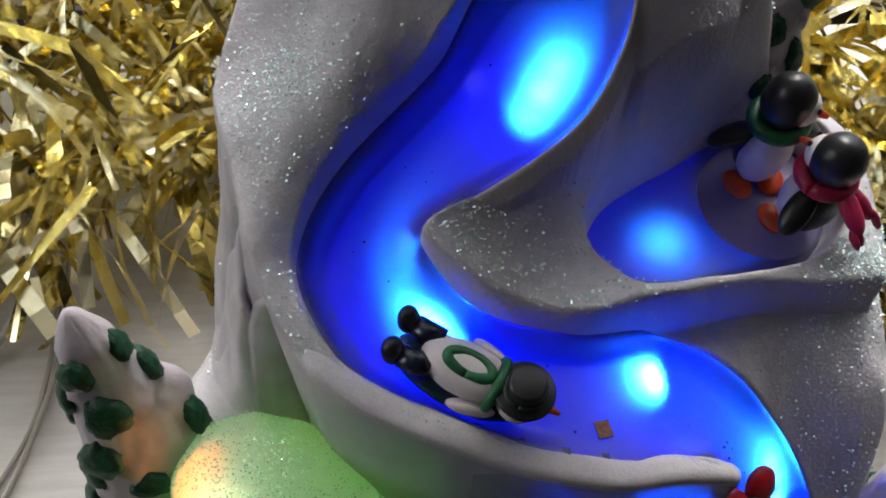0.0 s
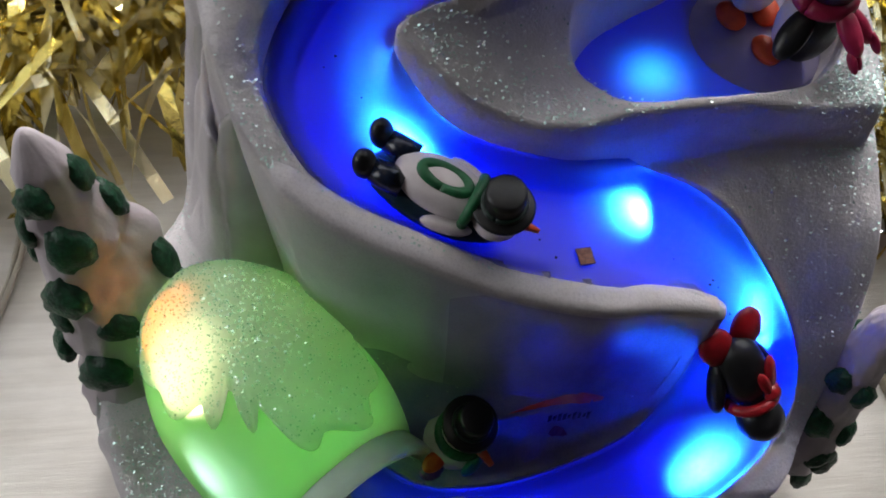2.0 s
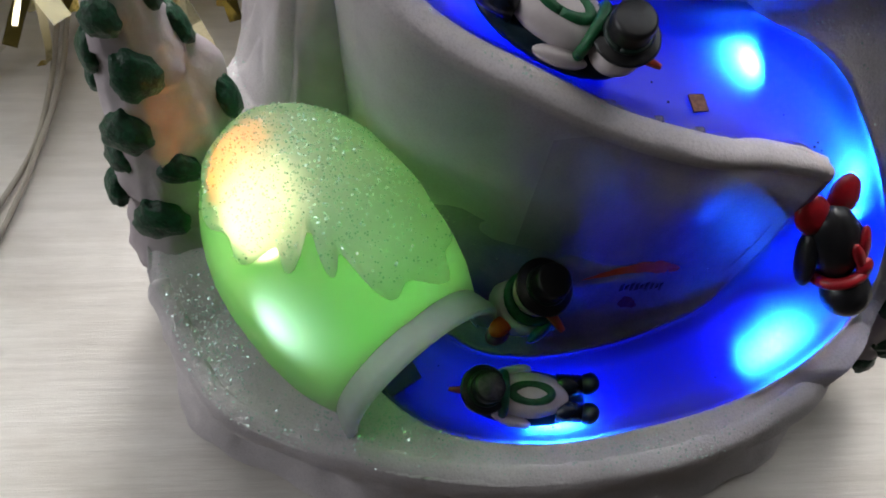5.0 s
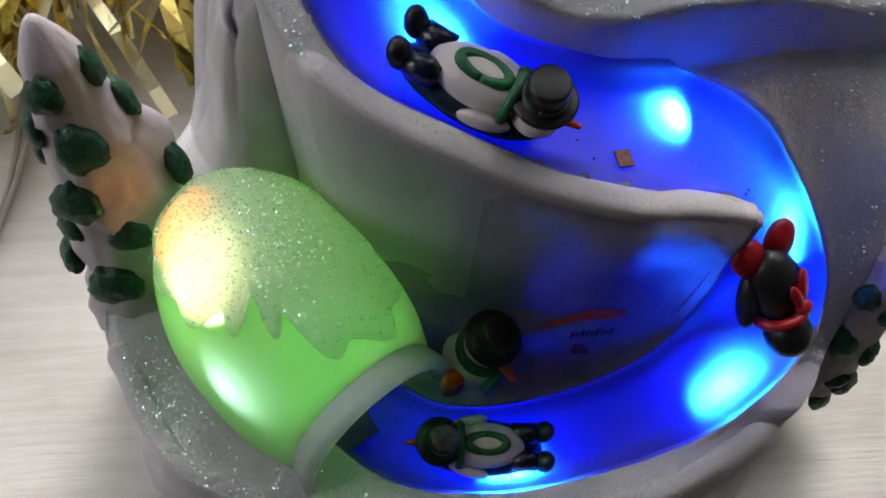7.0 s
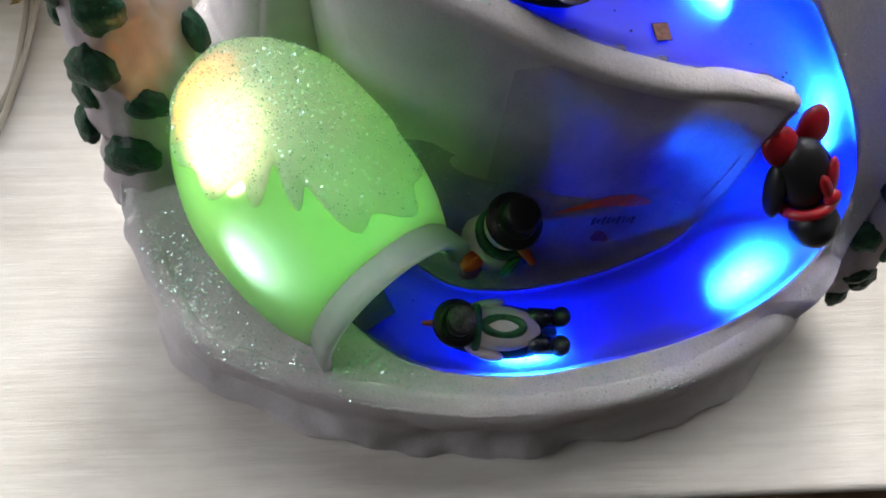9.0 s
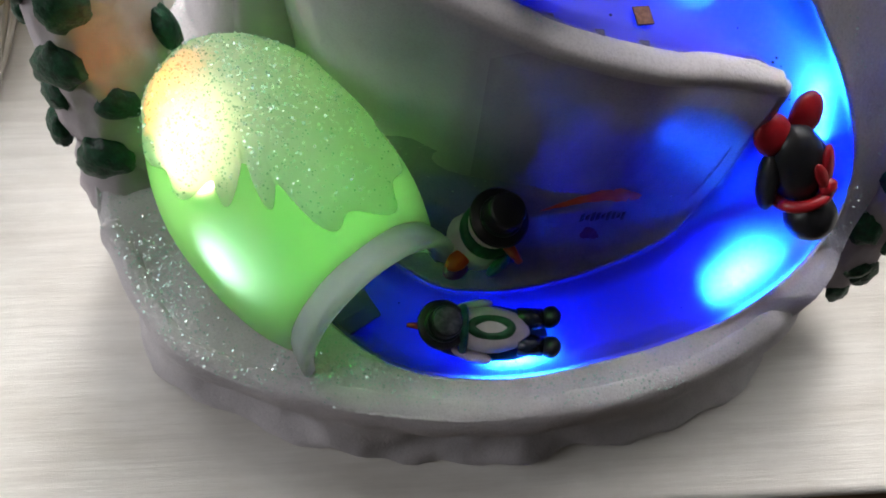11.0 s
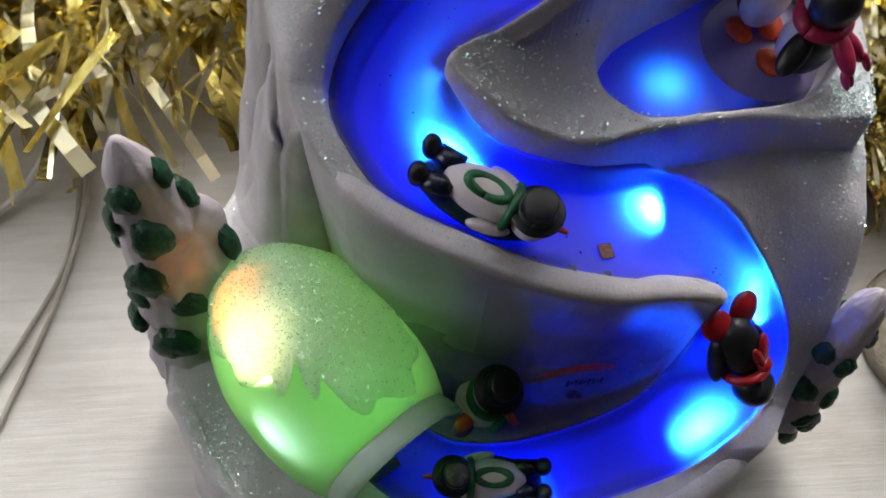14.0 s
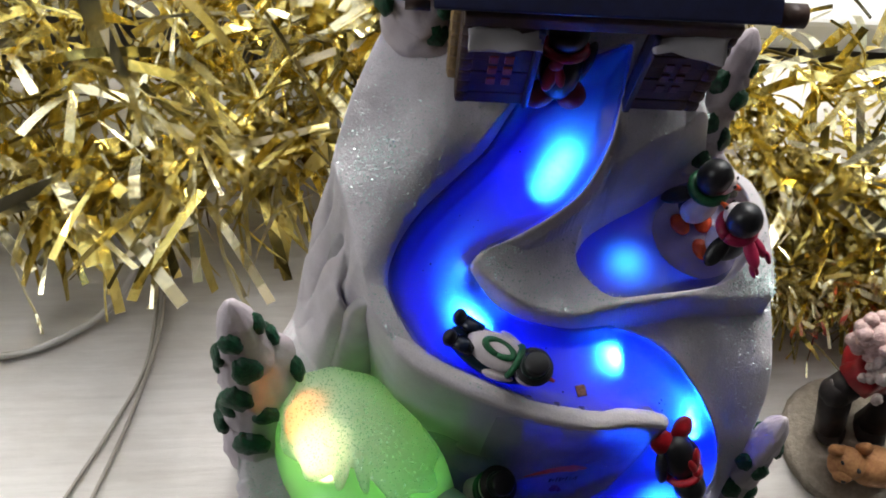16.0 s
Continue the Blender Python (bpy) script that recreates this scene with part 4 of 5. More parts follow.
# ---- mountain cabin at the top ----
cabin = part("cabin", bmesh.new(), WOOD, ornament, "small dark brown log cabin with a doorway for the slide")
HX, HY, HZ = 0.030, 0.153, 0.208


def cabin_box(name, lo, hi, material, label="", bevel=0.0008):
    bm = bmesh.new()
    box(bm, (HX + lo[0], HY + lo[1], HZ + lo[2]), (HX + hi[0], HY + hi[1], HZ + hi[2]), 0, bevel)
    return part(name, bm, material, cabin, label, smooth=False)


for sx in (-1, 1):
    x0, x1 = sorted((sx * 0.019, sx * 0.041))
    for k in range(7):
        cabin_box("log", (x0, 0.0003 * (k % 2), 0.0065 * k), (x1, 0.009, 0.0065 * k + 0.0064), WOOD, "", 0.0006)
        cabin_box("log_end", (sx * 0.043 - 0.0025, -0.0008, 0.0065 * k), (sx * 0.043 + 0.0030, 0.009, 0.0065 * k + 0.0064), WOOD, "", 0.0020)
        # side wall's log ends, the daylight on them put into the tan
        if sx < 0:
            cabin_box("log_end", (-0.0485, 0.0095, 0.0065 * k), (-0.0430, 0.018, 0.0065 * k + 0.0064), DAYLIT_WOOD, "log end in daylit tan", 0.0020)
    cabin_box("door_post", (sx * 0.0190 - 0.0012, -0.002, 0.0), (sx * 0.0190 + 0.0012, 0.004, 0.044), BLUEPOST)
    for r in range(3):
        for c in range(2):
            cx = sx * 0.0305 + (c - 0.5) * 0.0054
            cabin_box("pane", (cx - 0.0016, -0.0006, 0.0125 + 0.0062 * r), (cx + 0.0016, 0.0008, 0.0162 + 0.0062 * r), PANE if sx < 0 else DARKPANE, "", 0.0003)
    bm = bmesh.new()
    box(bm, (-0.0120, -0.0050, -0.0011), (0.0120, 0.0050, 0.0011), 0, 0.0010, Matrix.Translation((HX + sx * 0.0305, HY - 0.001, HZ + 0.0415)) @ Euler((radians(38), 0, radians(-6 * sx))).to_matrix().to_4x4())
    bmesh.ops.subdivide_edges(bm, edges=bm.edges[:], cuts=3, use_grid_fill=True)
    for v in bm.verts:
        v.co += 0.0024 * noise.noise_vector(v.co * 230)
    part("snow_cap", bm, SNOW, cabin)
cabin_box("side_wall", (-0.043, 0.009, 0.0), (-0.035, 0.062, 0.046), WOOD)
cabin_box("side_wall", (0.035, 0.009, 0.0), (0.043, 0.062, 0.046), WOOD)
cabin_box("back_wall", (-0.035, 0.055, 0.0), (0.035, 0.062, 0.046), WOOD)
cabin_box("lintel", (-0.045, -0.002, 0.0462), (0.045, 0.005, 0.0515), WOOD)
for sy in (-1, 1):
    slope = Matrix.Rotation(radians(-sy * 38), 4, "X")
    bm = bmesh.new()
    box(bm, (-0.053, -0.024, -0.0035), (0.053, 0.026, -0.0020), 0, 0.0004, Matrix.Translation((HX, HY + 0.041 + sy * 0.0205, HZ + 0.0705)) @ slope)
    roof = part("roof", bm, WOOD, cabin, "dark shingled roof with the slide's blue glow in its colour", smooth=False)
    for k in range(6):
        bm = bmesh.new()
        box(bm, (-0.055, -0.0058, -0.0016), (0.055, 0.0058, 0.0016), 0, 0.001,
            Matrix.Translation((HX, HY + 0.041 + sy * (0.0385 - 0.0074 * k), HZ + 0.0575 + 0.0058 * k)) @ slope)
        # the blue glow on the brown roof is put into the shingles' colour
        part("shingle", bm, BLUEPOST, roof, smooth=False)
    for sx in (-1, 1):
        bm = bmesh.new()
        cone(bm, (HX + sx * 0.056, HY + 0.041 + sy * 0.038, HZ + 0.053), (HX + sx * 0.064, HY + 0.041 + sy * 0.038, HZ + 0.053), 0.004, 0.004)
        part("beam_end", bm, WOOD, roof)


# ---- figures ----
def along(feet, head, up=(0, 0, 1)):
    """A frame whose y runs from feet to head and whose z is as far up as it can be."""
    f, h = Vector(feet), Vector(head)
    y = (h - f).normalized()
    x = y.cross(Vector(up)).normalized()
    m = Matrix((x, y, x.cross(y))).transposed().to_4x4()
    return Matrix.Translation(f) @ m


class Figure:
    """A painted figurine: an empty at its base and one mesh for each part."""

    def __init__(self, name, label, m, group=""):
        self.top = thing(name, label, "figurine", m.translation, group)
        self.m = Matrix.Translation(-m.translation) @ m

    def blob(self, name, material, place, radii, turn=None, label="", rough=0.03):
        bm = bmesh.new()
        made = blob(bm, (0, 0, 0), (1, 1, 1), 0, None, 28, 18)
        q = self.m @ Matrix.Translation(place) @ (Euler([radians(a) for a in turn]).to_matrix().to_4x4() if turn else Matrix()) @ Matrix.Diagonal((*radii, 1))
        for v in made:
            v.co = q @ (v.co * (1 + rough * noise.noise(v.co * 2.2 + Vector(place) * 900)))
        return part(name, bm, material, self.top, label)

    def cone(self, name, material, a, b, ra, rb, label=""):
        bm = bmesh.new()
        cone(bm, a, b, ra, rb, 0, 18, self.m)
        return part(name, bm, material, self.top, label)

    def tube(self, name, material, pts, radius, label=""):
        bm = bmesh.new()
        tube(bm, [self.m @ Vector(p) for p in pts], radius, 0, 10)
        return part(name, bm, material, self.top, label)

    def hat(self, place, towards, brim, crown, tall, label="", top=None):
        """A top hat turned in one piece: a thick curled brim, a waisted crown and a band."""
        q = self.m @ Matrix.Translation(place) @ Vector(towards).to_track_quat("Z", "Y").to_matrix().to_4x4()
        bm = bmesh.new()
        outline = [(0.0, 0.0), (brim * 0.80, 0.0), (brim, 0.0004), (brim * 1.02, 0.0010), (brim * 0.94, 0.0014), (crown * 1.10, 0.0013), (crown * 0.98, 0.0022), (crown * 0.96, tall * 0.4),
                   (crown * 0.97, tall * 0.8), (crown * 0.93, tall * 0.96), (crown * 0.80, tall), (0.0, tall * 0.985)]
        rings = [[bm.verts.new(q @ Vector((max(r, 1e-5) * math.cos(2 * math.pi * k / 36), max(r, 1e-5) * math.sin(2 * math.pi * k / 36), z_))) for k in range(36)] for r, z_ in outline]
        for a, b in zip(rings, rings[1:]):
            for k in range(36):
                bm.faces.new((a[k], a[(k + 1) % 36], b[(k + 1) % 36], b[k]))
        made = part("hat", bm, BLACK, self.top, label)
        bm = bmesh.new()
        tube(bm, [q @ Vector((crown * 1.0 * math.cos(a), crown * 1.0 * math.sin(a), 0.0026)) for a in np.linspace(0, 2 * math.pi, 33)], 0.0007, 0, 8)
        part("hat_band", bm, HATBAND, made)
        if top:
            bm = bmesh.new()
            cone(bm, (0, 0, tall * 0.97), (0, 0, tall * 1.02), crown * 0.86, crown * 0.80, 0, 30, q)
            part("hat_top", bm, top, made, "scuffed grey hat top")
        return made


def sledging_snowman(feet, head, label, scuffed=False):
    f = Figure("snowman_figurine", label, along(feet, head) @ Matrix.Scale(1.06, 4), "figures on the slide")
    f.blob("sled", TEAL, (0, 0.0120, -0.0026), (0.0086, 0.0185, 0.0032), None, "dark teal sled")
    f.blob("body", WHITE, (0, 0.0120, 0.0034), (0.0068, 0.0120, 0.0056))
    f.blob("head", WHITE, (0, 0.0262, 0.0042), (0.0066, 0.0062, 0.0060))
    for s in (-1, 1):
        f.cone("trouser_leg", NAVY, (s * 0.0036, 0.0035, 0.0024), (s * 0.0042, -0.0040, 0.0030), 0.0036, 0.0030)
        f.blob("boot", BLACK, (s * 0.0044, -0.0060, 0.0042), (0.0033, 0.0026, 0.0043), (22, 0, 0))
        f.blob("arm", WHITE, (s * 0.0072, 0.0168, 0.0008), (0.0020, 0.0062, 0.0024), (0, 0, s * 14))
    f.tube("scarf", GREEN, [(0.0061 * math.cos(a), 0.0198, 0.0036 + 0.0056 * math.sin(a)) for a in np.linspace(0, 2 * math.pi, 23)], 0.0014)
    f.tube("scarf_end", GREEN, [(0.0024 * math.cos(a), 0.0118 + 0.0058 * math.sin(a), 0.0086 - 0.0010 * math.cos(a) ** 2 - 0.0006 * math.sin(a) ** 2) for a in np.linspace(0, 2 * math.pi, 29)], 0.0015)
    f.cone("nose", ORANGE, (0, 0.0308, 0.0052), (0, 0.0362, 0.0060), 0.0014, 0.0006)
    f.hat((0, 0.0262, 0.0082), (0, -0.16, 0.95), 0.0072, 0.0048, 0.0078, "", SCUFF if scuffed else None)


sledging_snowman((-0.0060, 0.0790, 0.1525), (0.0250, 0.0648, 0.1450), "white snowman with black hat and green scarf lying on the slide")
sledging_snowman((0.027, 0.0045, 0.0425), (-0.003, 0.0050, 0.0435), "white snowman with scuffed black hat lying before the tunnel", True)


def sledging_penguin(feet, head, label):
    f = Figure("penguin_figurine", label, along(feet, head) @ Matrix.Scale(1.14, 4), "figures on the slide")
    f.blob("body", BLACK, (0, 0.0110, 0.0020), (0.0068, 0.0115, 0.0064))
    f.blob("belly", WHITE, (0, 0.0110, -0.0008), (0.0058, 0.0105, 0.0052))
    f.blob("head", BLACK, (0, 0.0262, 0.0050), (0.0064, 0.0066, 0.0062))
    f.blob("face", WHITE, (0, 0.0295, 0.0022), (0.0038, 0.0036, 0.0036))
    f.cone("beak", ORANGE, (0, 0.0318, 0.0030), (0, 0.0356, 0.0030), 0.0014, 0.0005)
    for s in (-1, 1):
        f.blob("foot", RED, (s * 0.0050, 0.0000, 0.0010), (0.0050, 0.0060, 0.0024), (0, 0, s * 24))
        f.blob("wing", BLACK, (s * 0.0078, 0.0125, 0.0005), (0.0022, 0.0078, 0.0032), (0, 0, s * -16))
    f.tube("scarf", RED, [(0.0064 * math.cos(a), 0.0192, 0.0030 + 0.0060 * math.sin(a)) for a in np.linspace(0, 2 * math.pi, 23)], 0.0018)
    f.blob("scarf_knot", RED, (-0.0030, 0.0170, 0.0086), (0.0024, 0.0024, 0.0018))
    f.blob("scarf_end", RED, (-0.0042, 0.0115, 0.0076), (0.0024, 0.0056, 0.0014), (0, -22, -10))
    f.blob("scarf_end", RED, (-0.0012, 0.0125, 0.0088), (0.0016, 0.0042, 0.0012), (0, -8, 14))


sledging_penguin((0.091, 0.054, 0.097), (0.106, 0.031, 0.065), "black penguin with red feet and scarf sliding round the bend")
sledging_penguin((0.0225, 0.158, 0.2095), (0.0225, 0.166, 0.2330), "black penguin figurine with red feet leaving the cabin doorway")


def standing_penguin(place, turn, gaze, tall, scarf, label, tails):
    f = Figure("penguin_figurine", label, Matrix.Translation(place) @ Matrix.Rotation(radians(turn), 4, "Z") @ Matrix.Diagonal((0.90, 0.90, tall / 0.040, 1)), "pair by the pool")
    g = Vector((math.sin(radians(gaze)), -math.cos(radians(gaze)), 0))
    side = Vector((-g.y, g.x, 0))
    for s in (-1, 1):
        f.blob("foot", ORANGE, (s * 0.0060, -0.0050, 0.0016), (0.0044, 0.0060, 0.0022), (0, 0, s * -20), "orange foot")
        f.blob("wing", BLACK, (s * 0.0122, 0.0015, 0.0180), (0.0022, 0.0044, 0.0082), (0, s * -62, s * 10))
    f.blob("back", BLACK, (0, 0.0022, 0.0135), (0.0088, 0.0078, 0.0126))
    f.blob("belly", WHITE, (0, -0.0022, 0.0128), (0.0084, 0.0070, 0.0118))
    f.blob("head", BLACK, (0, 0.0005, 0.0310), (0.0082, 0.0084, 0.0080))
    f.blob("face", WHITE, tuple(Vector((0, 0.0005, 0.0300)) + g * 0.0044), (0.0058, 0.0058, 0.0054))
    f.cone("beak", ORANGE, tuple(Vector((0, 0.0005, 0.0298)) + g * 0.0090), tuple(Vector((0, 0.0005, 0.0292)) + g * 0.0132), 0.0017, 0.0007)
    for s in (-1, 1):
        f.blob("eye", BLACK, tuple(Vector((0, 0.0005, 0.0322)) + g * 0.0094 + side * (s * 0.0026)), (0.0008, 0.0008, 0.0010))
    f.tube("scarf", scarf, [(0.0078 * math.cos(a), 0.0076 * math.sin(a), 0.0242) for a in np.linspace(0, 2 * math.pi, 25)], 0.0024)
    if tails:
        f.blob("scarf_end", scarf, (0.0030, 0.0130, 0.0215), (0.0034, 0.0078, 0.0022), (-24, 0, -16))
        f.blob("scarf_end", scarf, (-0.0030, 0.0125, 0.0200), (0.0030, 0.0072, 0.0022), (-30, 0, 14))
        for x in (0.0045, 0.0066, -0.0046):
            f.blob("scarf_fringe", scarf, (x, 0.0195, 0.0170), (0.0012, 0.0034, 0.0014), (-32, 0, -10))


standing_penguin((0.0965, 0.1465, POOL_Z + 0.0035), 8, 62, 0.047, GREEN, "standing penguin with green scarf and orange feet by the pool", 0)
standing_penguin((0.1080, 0.1300, POOL_Z + 0.0025), -138, 0, 0.043, CRIMSON, "standing penguin with crimson scarf and orange feet by the pool", 1)

# snowman with a wide top hat, standing inside the bend
f = Figure("snowman_figurine", "standing snowman with black top hat, green scarf and carrot nose", Matrix.Translation((0.0088, 0.0325, ground_z(0.0088, 0.0290) - 0.0005)) @ Matrix.Rotation(radians(13), 4, "Y") @ Matrix.Rotation(radians(20), 4, "Z") @ Matrix.Scale(1.14, 4))
f.blob("body", WHITE, (0, 0, 0.0085), (0.0092, 0.0088, 0.0096))
f.blob("head", WHITE, (0, 0.0005, 0.0220), (0.0068, 0.0068, 0.0062))
f.tube("scarf", GREEN, [(0.0064 * math.cos(a), 0.0064 * math.sin(a), 0.0165) for a in np.linspace(0, 2 * math.pi, 23)], 0.0018)
f.blob("scarf_end", GREEN, (0.0010, -0.0092, 0.0120), (0.0024, 0.0016, 0.0056), (-12, 14, 0))
f.blob("scarf_end", TEAL, (0.0052, -0.0078, 0.0125), (0.0020, 0.0016, 0.0046), (-10, -24, 0))
f.blob("mitten", ORANGE, (-0.0088, -0.0046, 0.0110), (0.0040, 0.0026, 0.0016), (0, 0, 20), "orange mitten")
f.blob("parcel", PURPLE, (-0.0092, -0.0060, 0.0080), (0.0040, 0.0030, 0.0022), (0, 0, 20), "small purple parcel")
f.cone("nose", ORANGE, (0.0020, -0.0060, 0.0208), (0.0040, -0.0112, 0.0200), 0.0016, 0.0009)
f.hat((0, 0.0005, 0.0256), (0, 0, 1), 0.0079, 0.0050, 0.0086)


# ---- loose bits on the ornament ----
rnd = random.Random(21)
flakes, faces = [], []


def flake(x, y, z, size, tilt):
    n = Vector((rnd.gauss(0, tilt), rnd.gauss(0, tilt), 1)).normalized()
    q = n.to_track_quat("Z", "Y")
    a0 = rnd.uniform(0, 6.28)
    i = len(flakes)
    for k in range(4):
        a = a0 + k * math.pi / 2
        flakes.append(tuple(Vector((x, y, z)) + q @ Vector((size * math.cos(a), size * math.sin(a), 0))))
    faces.append((i, i + 1, i + 2, i + 3))


def scatter(cx, cy, sx, sy, count, size=0.00036):
    done = 0
    while done < count * 1.5:
        x, y = rnd.gauss(cx, sx), rnd.gauss(cy, sy)
        i, j = int((x - xs[0]) / STEP), int((y - ys[0]) / STEP)
        if 0 < i < len(xs) - 1 and 0 < j < len(ys) - 1:
            done += 1
            if d_trough[j, i] < -0.0015 and d_pool[j, i] < -0.001 and d_out[j, i] > -0.004:
                flake(x, y, ground_z(x, y) + (0.0011 if d_out[j, i] < 0.0085 else 0.0003), size * rnd.uniform(0.5, 1.4), 0.30)


scatter(-0.040, 0.140, 0.010, 0.010, 760)
scatter(-0.030, 0.150, 0.020, 0.020, 260)
scatter(0.006, 0.103, 0.008, 0.006, 150)
scatter(0.040, 0.096, 0.020, 0.006, 260)
scatter(0.121, 0.112, 0.008, 0.009, 760)
scatter(-0.085, 0.020, 0.009, 0.012, 620)
scatter(-0.040, -0.008, 0.030, 0.004, 300)
scatter(0.040, -0.011, 0.045, 0.003, 260)
scatter(0.000, 0.055, 0.030, 0.005, 420)
scatter(-0.040, 0.075, 0.006, 0.010, 200)
for n in range(8500):
    x, y = rnd.uniform(-0.11, 0.135), rnd.uniform(-0.02, 0.20)
    i, j = int((x - xs[0]) / STEP), int((y - ys[0]) / STEP)
    if d_trough[j, i] < -0.002 and d_pool[j, i] < -0.001 and d_out[j, i] > -0.003 and (d_mtn[j, i] > -0.004 or y < 0.012 or x < -0.07):
        flake(x, y, ground_z(x, y) + (0.0011 if d_out[j, i] < 0.0085 else 0.0003), 0.00030 * rnd.uniform(0.4, 1.6), 0.35)
snow_flakes, snow_faces = flakes, faces
flakes, faces = [], []
for n in range(3000):
    u = Vector((rnd.gauss(-0.02, 0.42), rnd.gauss(0.08, 0.42), 0))
    if u.length < 0.95 and math.sqrt(1 - u.length_squared) > cap_edge(math.atan2(u.y, u.x)) + 0.02:
        u.z = math.sqrt(1 - u.length_squared)
        if u.dot(DOME_OUT) < 0.7:
            flake(*dome_at(u, 0.045), 0.00032 * rnd.uniform(0.4, 1.4), 0.50)
for name, vs, fs, material, label in (("glitter", snow_flakes, snow_faces, GLITTER, "fine silver-green glitter strewn over the snow"), ("dome_glitter", flakes, faces, PALEGLITTER, "fine pale glitter on the ice dome")):
    me = bpy.data.meshes.new(name)
    me.from_pydata(vs, [], fs)
    me.materials.append(material)
    tagged(new(name, me), label, kind="stuff").parent = ornament

bm = bmesh.new()
box(bm, (-0.0022, -0.0024, 0.0), (0.0022, 0.0024, 0.0004), 0, 0.0001, Matrix.Translation((0.0432, 0.0635, float(z_slide[int((0.0635 - ys[0]) / STEP), int((0.0432 - xs[0]) / STEP)]) + 0.0006)) @ Euler((0, radians(14), 0.25)).to_matrix().to_4x4())
tagged(part("copper_fleck", bm, COPPER, smooth=False), "small square of copper foil lying on the slide", "foil scrap")

vs, fs = [], []
for n in range(46):
    i = rnd.randrange(len(CENTRE) - 1)
    x, y = CENTRE[i, 0] + rnd.gauss(0, 0.008), CENTRE[i, 1] + rnd.gauss(0, 0.006)
    gi, gj = int((x - xs[0]) / STEP), int((y - ys[0]) / STEP)
    if d_trough[gj, gi] < 0.004:
        continue
    r, b0 = rnd.uniform(0.0002, 0.0005), len(vs)
    for k in range(6):
        vs.append((x + r * math.cos(k * 1.047), y + r * math.sin(k * 1.047), float(z_slide[gj, gi]) + 0.0005))
    fs.append(tuple(range(b0, b0 + 6)))
me = bpy.data.meshes.new("dust_speck")
me.from_pydata(vs, [], fs)
me.materials.append(BLACK)
tagged(new("dust_speck", me), "dark dust specks on the slide", kind="stuff").parent = ornament
# small dents by the rail, their shade put into the dark colour
for x, y in ((-0.014, 0.0690), (-0.003, 0.0655), (0.008, 0.0620), (0.020, 0.0595), (0.032, 0.0580), (0.043, 0.0575)):
    bm = bmesh.new()
    gi, gj = int((x - xs[0]) / STEP), int((y - ys[0]) / STEP)
    box(bm, (x - 0.0014, y - 0.0030, float(z_slide[gj, gi]) - 0.002), (x + 0.0014, y - 0.0003, float(z_slide[gj, gi]) + 0.0004), 0, 0.0005)
    part("notch", bm, NOTCH_SHADE, ornament)

# sticker under the clear island: an orange stroke over a line of small print
for name, a, b, w0, w1, material, label in (("sticker", (0.0285, 0.0385), (0.0590, 0.0435), 0.0004, 0.0013, ORANGE, "faded orange stroke painted on the ice"),
                                            ("smudge", (0.0310, 0.0450), (0.0530, 0.0465), 0.0016, 0.0010, DULLBROWN, "dark brown smudge on the ice"),
                                            ("blot", (0.0425, 0.0345), (0.0490, 0.0350), 0.0014, 0.0008, DULLRED, "dull red blot on the ice")):
    bm = bmesh.new()
    pairs = []
    for k in range(17):
        t = k / 16
        x, y = a[0] + (b[0] - a[0]) * t, a[1] + (b[1] - a[1]) * t + 0.0005 * math.sin(4 * t)
        w = (w0 + (w1 - w0) * t) * min(1.0, 4 * t + 0.1, 4 * (1 - t) + 0.1)
        pairs.append([bm.verts.new((x, y + o * w, ground_z(x, y + o * w) + 0.0016)) for o in (-1, -0.33, 0.33, 1)])
    for p, q in zip(pairs, pairs[1:]):
        for k in range(3):
            bm.faces.new((p[k], q[k], q[k + 1], p[k + 1]))
    part(name, bm, material, ornament, label)
for k in range(9):
    x, y = 0.0415 + 0.00165 * k, 0.0378 + 0.00022 * k
    bm = bmesh.new()
    h = (0.0007, 0.0005, 0.0008)[k % 3]
    bm.faces.new([bm.verts.new((px_, py_, ground_z(px_, py_) + 0.0017)) for px_, py_ in ((x, y - h), (x + 0.0011, y - h + 0.0002), (x + 0.0012, y + h), (x + 0.0001, y + h - 0.0002))])
    part("print_bar", bm, BLACK, ornament, smooth=False)

